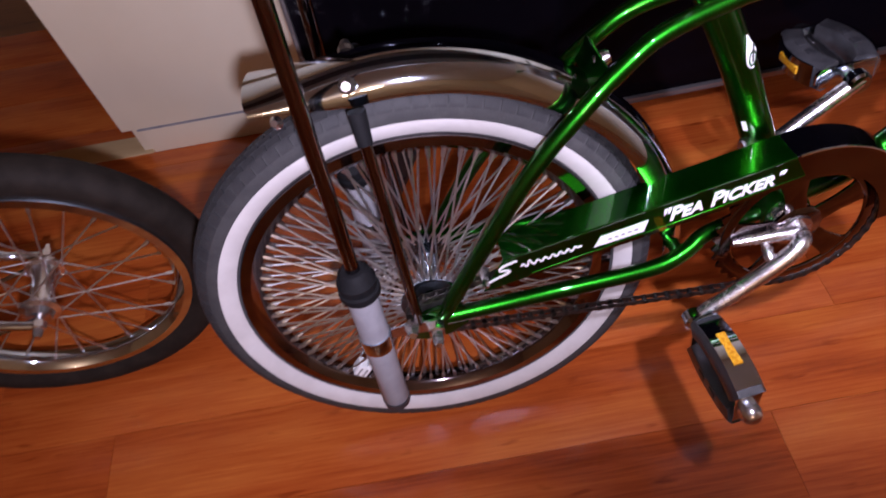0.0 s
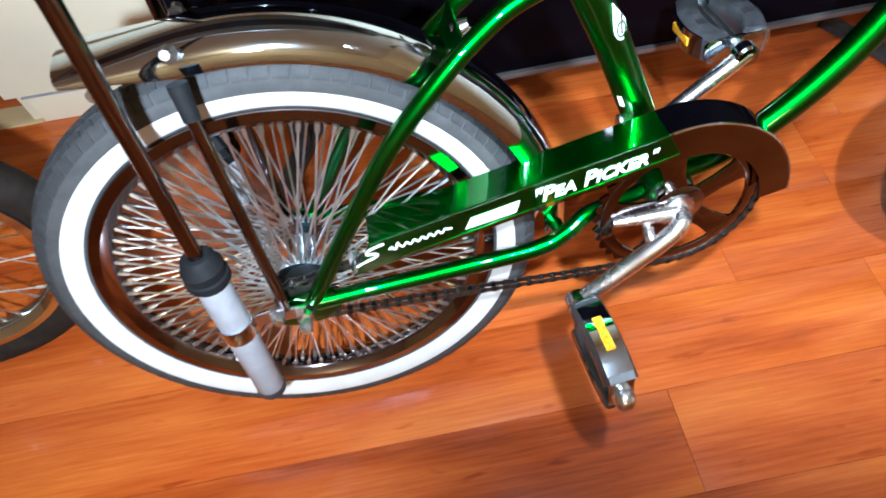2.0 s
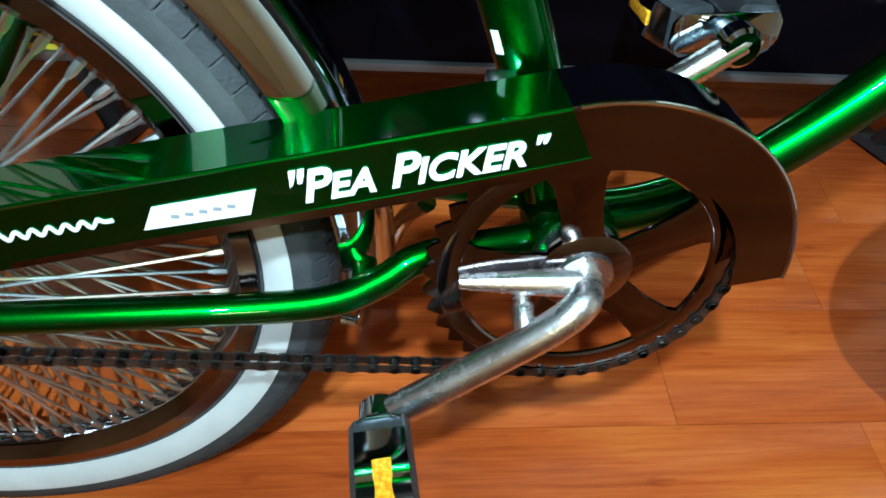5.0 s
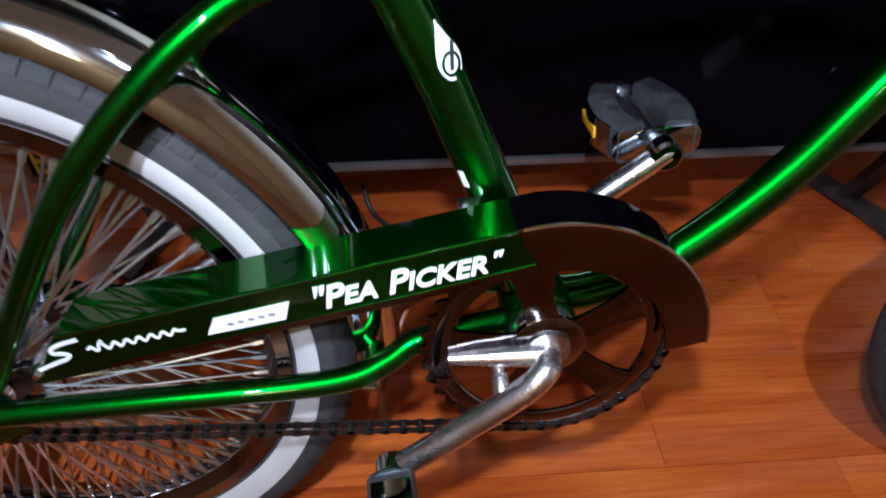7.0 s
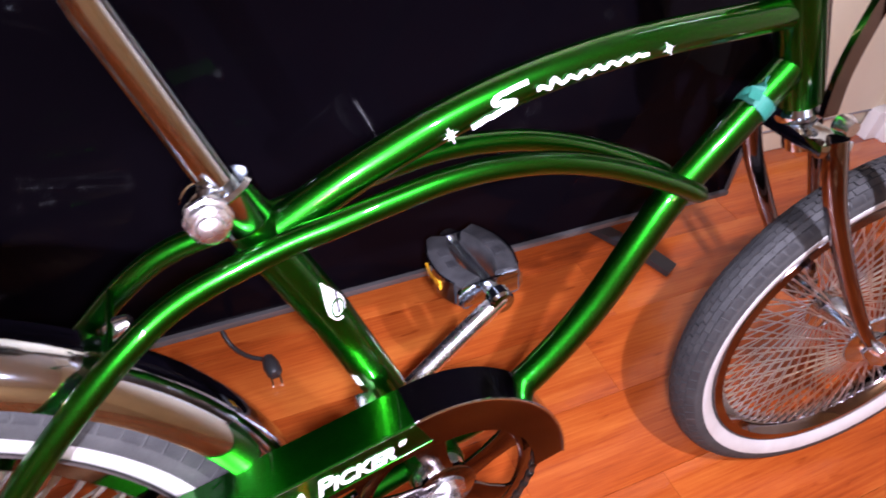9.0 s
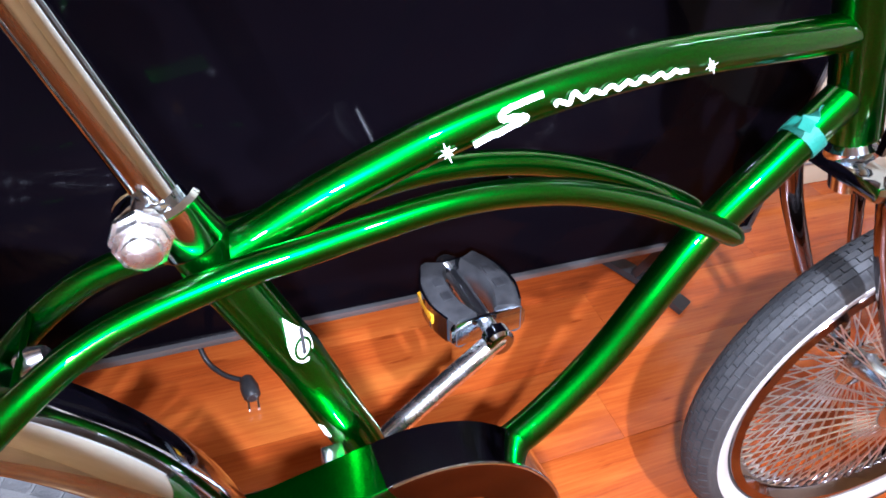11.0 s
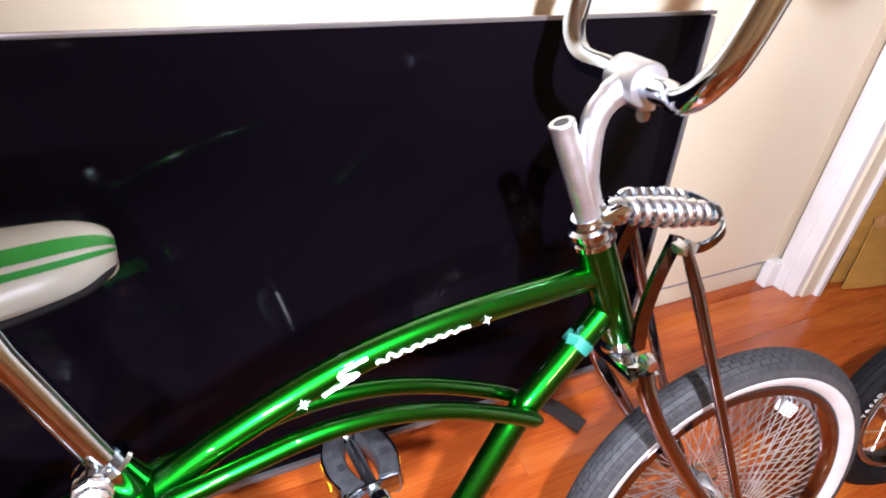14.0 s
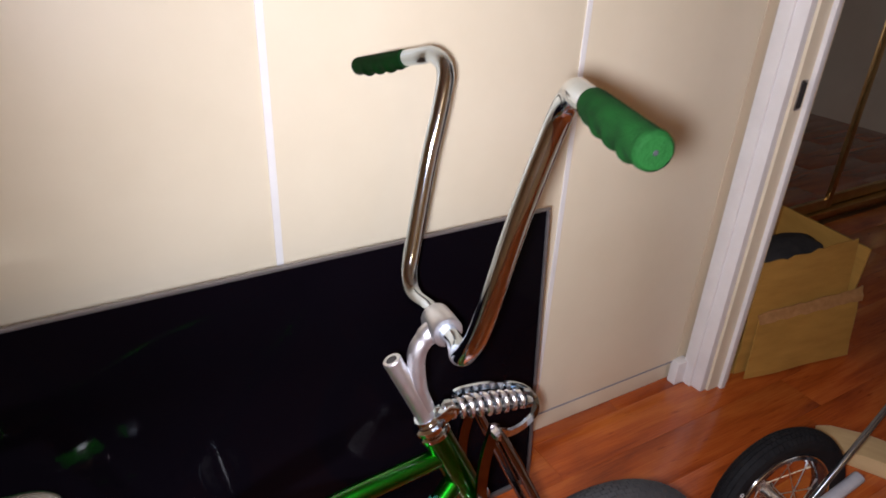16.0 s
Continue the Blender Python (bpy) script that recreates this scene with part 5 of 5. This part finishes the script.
for k, ch in enumerate("WIDE TREAD"):
    if ch == " ":
        continue
    a = radians(189 - 4.3 * k)
    glyph = bpy.data.curves.new("letter", "FONT")
    glyph.body, glyph.size, glyph.extrude, glyph.align_x = ch, 0.0125, 0.0003, "CENTER"
    tmp = new("letter", glyph)
    shape = bpy.data.meshes.new_from_object(tmp.evaluated_get(bpy.context.evaluated_depsgraph_get()))
    bpy.data.objects.remove(tmp)
    shape.materials.clear()
    shape.materials.append(DECAL)
    turn = Matrix(((math.sin(a), math.cos(a), 0), (0, 0, -1), (-math.cos(a), math.sin(a), 0))).to_4x4()
    shape.transform(Matrix.Translation((0.1410 * math.cos(a), -0.0252, 0.1410 * math.sin(a))) @ turn)
    letter = new("letter", shape)
    letter.parent = ow
part("valve", rod((-0.110, -0.002, 0.020), (-0.090, -0.002, 0.012), 0.0035, 10), BLACK_RUBBER, ow)
for s in (-1, 1):
    up_leg, slant = Vector((0.643, 0, 0.766)), Vector((0.891, 0, 0.454))
    hub = Vector((0, s * 0.050, 0.168))
    part("fork_leg", rod(tuple(hub), tuple(hub + up_leg * (0.46 if s < 0 else 0.13)), 0.0062, 16), BLACK_GLOSS, other, "black fork leg")
    tube = part("fork_tube", knob([(0, 0.0105), (0.03, 0.0125), (0.97, 0.0125), (1, 0.0110)], hub - slant * 0.095 + Vector((0, s * 0.014, 0)), hub - slant * 0.012 + Vector((0, s * 0.014, 0)), 24), GREY_SHOCK, other, "grey painted fork tube")
    part("collar", knob([(0, 0.0150), (0.2, 0.0175), (0.8, 0.0175), (1, 0.0150)], hub - slant * 0.014 + Vector((0, s * 0.012, 0)), hub + slant * 0.012 + Vector((0, s * 0.012, 0)), 24), BLACK_PLASTIC, tube)
    if s < 0:
        part("fork_tube", knob([(0, 0.0105), (0.03, 0.0122), (0.97, 0.0122), (1, 0.0105)], hub + slant * 0.030 + Vector((0, s * 0.012, 0.004)), hub + slant * 0.150 + Vector((0, s * 0.012, 0.004)), 24), GREY_SHOCK, other, "grey painted fork tube")
    part("bracket", slab([(-0.012, 0.156), (0.000, 0.182), (0.040, 0.200), (0.046, 0.188), (0.014, 0.160)], s * 0.055 - 0.002, s * 0.055 + 0.002, 0.001), BLACK_GLOSS, other)

# ---- cardboard box in the next room ----
card = thing("cardboard_box", pose(2.201, 0.628, 0.0, 0, 0, -9.8), "open torn cardboard box half full, standing on the floor", "box")
for nm, g in (("box_side", box(-0.25, 0.176, 0.168, 0.175, 0.002, 0.375, 0.002)), ("box_end", box(-0.257, -0.25, -0.158, 0.175, 0.002, 0.37, 0.002)), ("box_bottom", box(-0.25, 0.16, -0.158, 0.168, 0.002, 0.008, 0.001))):
    part(nm, g, CARD, card)
# the end wall leans in towards the torn front
part("box_end", slab([(0.168, 0.002), (0.175, 0.002), (0.183, 0.372), (0.176, 0.372)], -0.158, 0.175), CARD, card)


def torn(corners, ragged, seed):
    """A sheet of cardboard between four corners, with uneven torn edges and a slight warp."""
    r_ = random.Random(seed)
    bl, br, tr, tl = [Vector(c) for c in corners]
    across, up_ = 16, 8
    vs, fs = [], []
    lift = [[r_.uniform(-ragged, ragged) for _ in range(across + 1)] for _ in range(2)]
    for side_y in (-0.002, 0.002):
        for j in range(up_ + 1):
            for i in range(across + 1):
                u, v = i / across, j / up_
                p = bl.lerp(br, u).lerp(tl.lerp(tr, u), v)
                p.z += lift[0][i] * max(0.0, 1 - 3 * v) * (p.z > 0.02) + lift[1][i] * max(0.0, 3 * v - 2)
                p.y += side_y + 0.006 * noise.noise(Vector((u * 2.2 + seed, v * 1.6, seed)))
                p.x += 0.004 * noise.noise(Vector((v * 6, seed, 3))) * abs(2 * u - 1)
                vs.append(tuple(p))
    w, n0 = across + 1, (across + 1) * (up_ + 1)
    for j in range(up_):
        for i in range(across):
            q = (j * w + i, j * w + i + 1, (j + 1) * w + i + 1, (j + 1) * w + i)
            fs += [q, tuple(n0 + k for k in reversed(q))]
    ring = list(range(w)) + [j * w + across for j in range(1, up_ + 1)] + [up_ * w + i for i in range(across - 1, -1, -1)] + [j * w for j in range(up_ - 1, 0, -1)]
    fs += [(b_, a_, n0 + a_, n0 + b_) for a_, b_ in zip(ring, ring[1:] + ring[:1])]
    return vs, fs


part("box_side", torn([(-0.236, -0.168, 0.010), (0.170, -0.168, 0.010), (0.120, -0.150, 0.408), (-0.250, -0.165, 0.388)], 0.006, 3), CARD, card, "front side with a ragged upper edge")
part("box_flap", torn([(-0.216, -0.192, 0.004), (0.206, -0.192, 0.004), (0.172, -0.180, 0.222), (-0.212, -0.180, 0.205)], 0.007, 5), CARD, card, "torn lower flap bent outward")
part("fold_strip", torn([(-0.214, -0.188, 0.196), (0.180, -0.188, 0.214), (0.188, -0.172, 0.248), (-0.216, -0.172, 0.222)], 0.005, 9), TORN, card, "torn edge along the fold")
part("box_flap", torn([(-0.20, 0.10, 0.33), (-0.04, 0.13, 0.34), (-0.06, 0.16, 0.42), (-0.17, 0.15, 0.44)], 0.010, 8), CARD, card, "loose flap folded inward")
bundle = thing("cloth_bundle", pose(2.175, 0.594, 0.30), "dark bundle of cloth lying in the cardboard box", "cloth")
vs, fs = lathe([(0.0, -0.09), (0.07, -0.085), (0.13, -0.05), (0.16, 0.0), (0.13, 0.045), (0.06, 0.07), (0.0, 0.075)], 28, closed=False)
vs = [(x + 0.02 * noise.noise(Vector((x, y, z)) * 14), z * 0.7, y + 0.02 * noise.noise(Vector((z, x, y)) * 11)) for x, y, z in vs]
part("cloth", (vs, fs), DARK, bundle)
offcut = thing("timber_offcut", pose(1.965, 0.105, 0.0, 0, 0, -62), "pale rough timber offcut lying on the floor", "wood")
part("timber", slab([(-0.125, 0.0), (-0.132, 0.018), (-0.10, 0.034), (-0.02, 0.046), (0.06, 0.044), (0.14, 0.050), (0.146, 0.006), (0.14, 0.0)], -0.048, 0.048, 0.006), WOODBOX, offcut)

# ---- floorboards ----
BW = 0.1285
rng = random.Random(4)
plank_mesh = {}


def plank(x0, x1, y0, mat, parent):
    L = round(x1 - x0 - 0.0005, 4)
    key = (L, mat.name)
    if key not in plank_mesh:
        plank_mesh[key] = mesh("floorboard", box(-L / 2, L / 2, -BW / 2 + 0.0002, BW / 2 - 0.0002, -0.011, 0.0, 0.0005), mat)
    ob = new("floorboard", plank_mesh[key])
    ob.parent = parent
    ob.location = ((x0 + x1) / 2, y0 + BW / 2, 0)


for j in range(-30, 13):
    y0 = -0.0905 + j * BW
    if y0 > FRONT + 0.42:
        continue
    start = {-1: 0.4025 - 1.22 * 3, 0: -0.482 - 1.22 * 2}.get(j, -3.0 - rng.random() * 1.2)
    x = start
    while x < 5.2:
        x1 = x + 1.22
        if x1 > -3.0 and not (y0 > FRONT + 0.02 and -0.5 < x < 1.0):
            plank(max(x, -3.0), min(x1, 5.2), y0, FLOOR, floor)
        x = x1
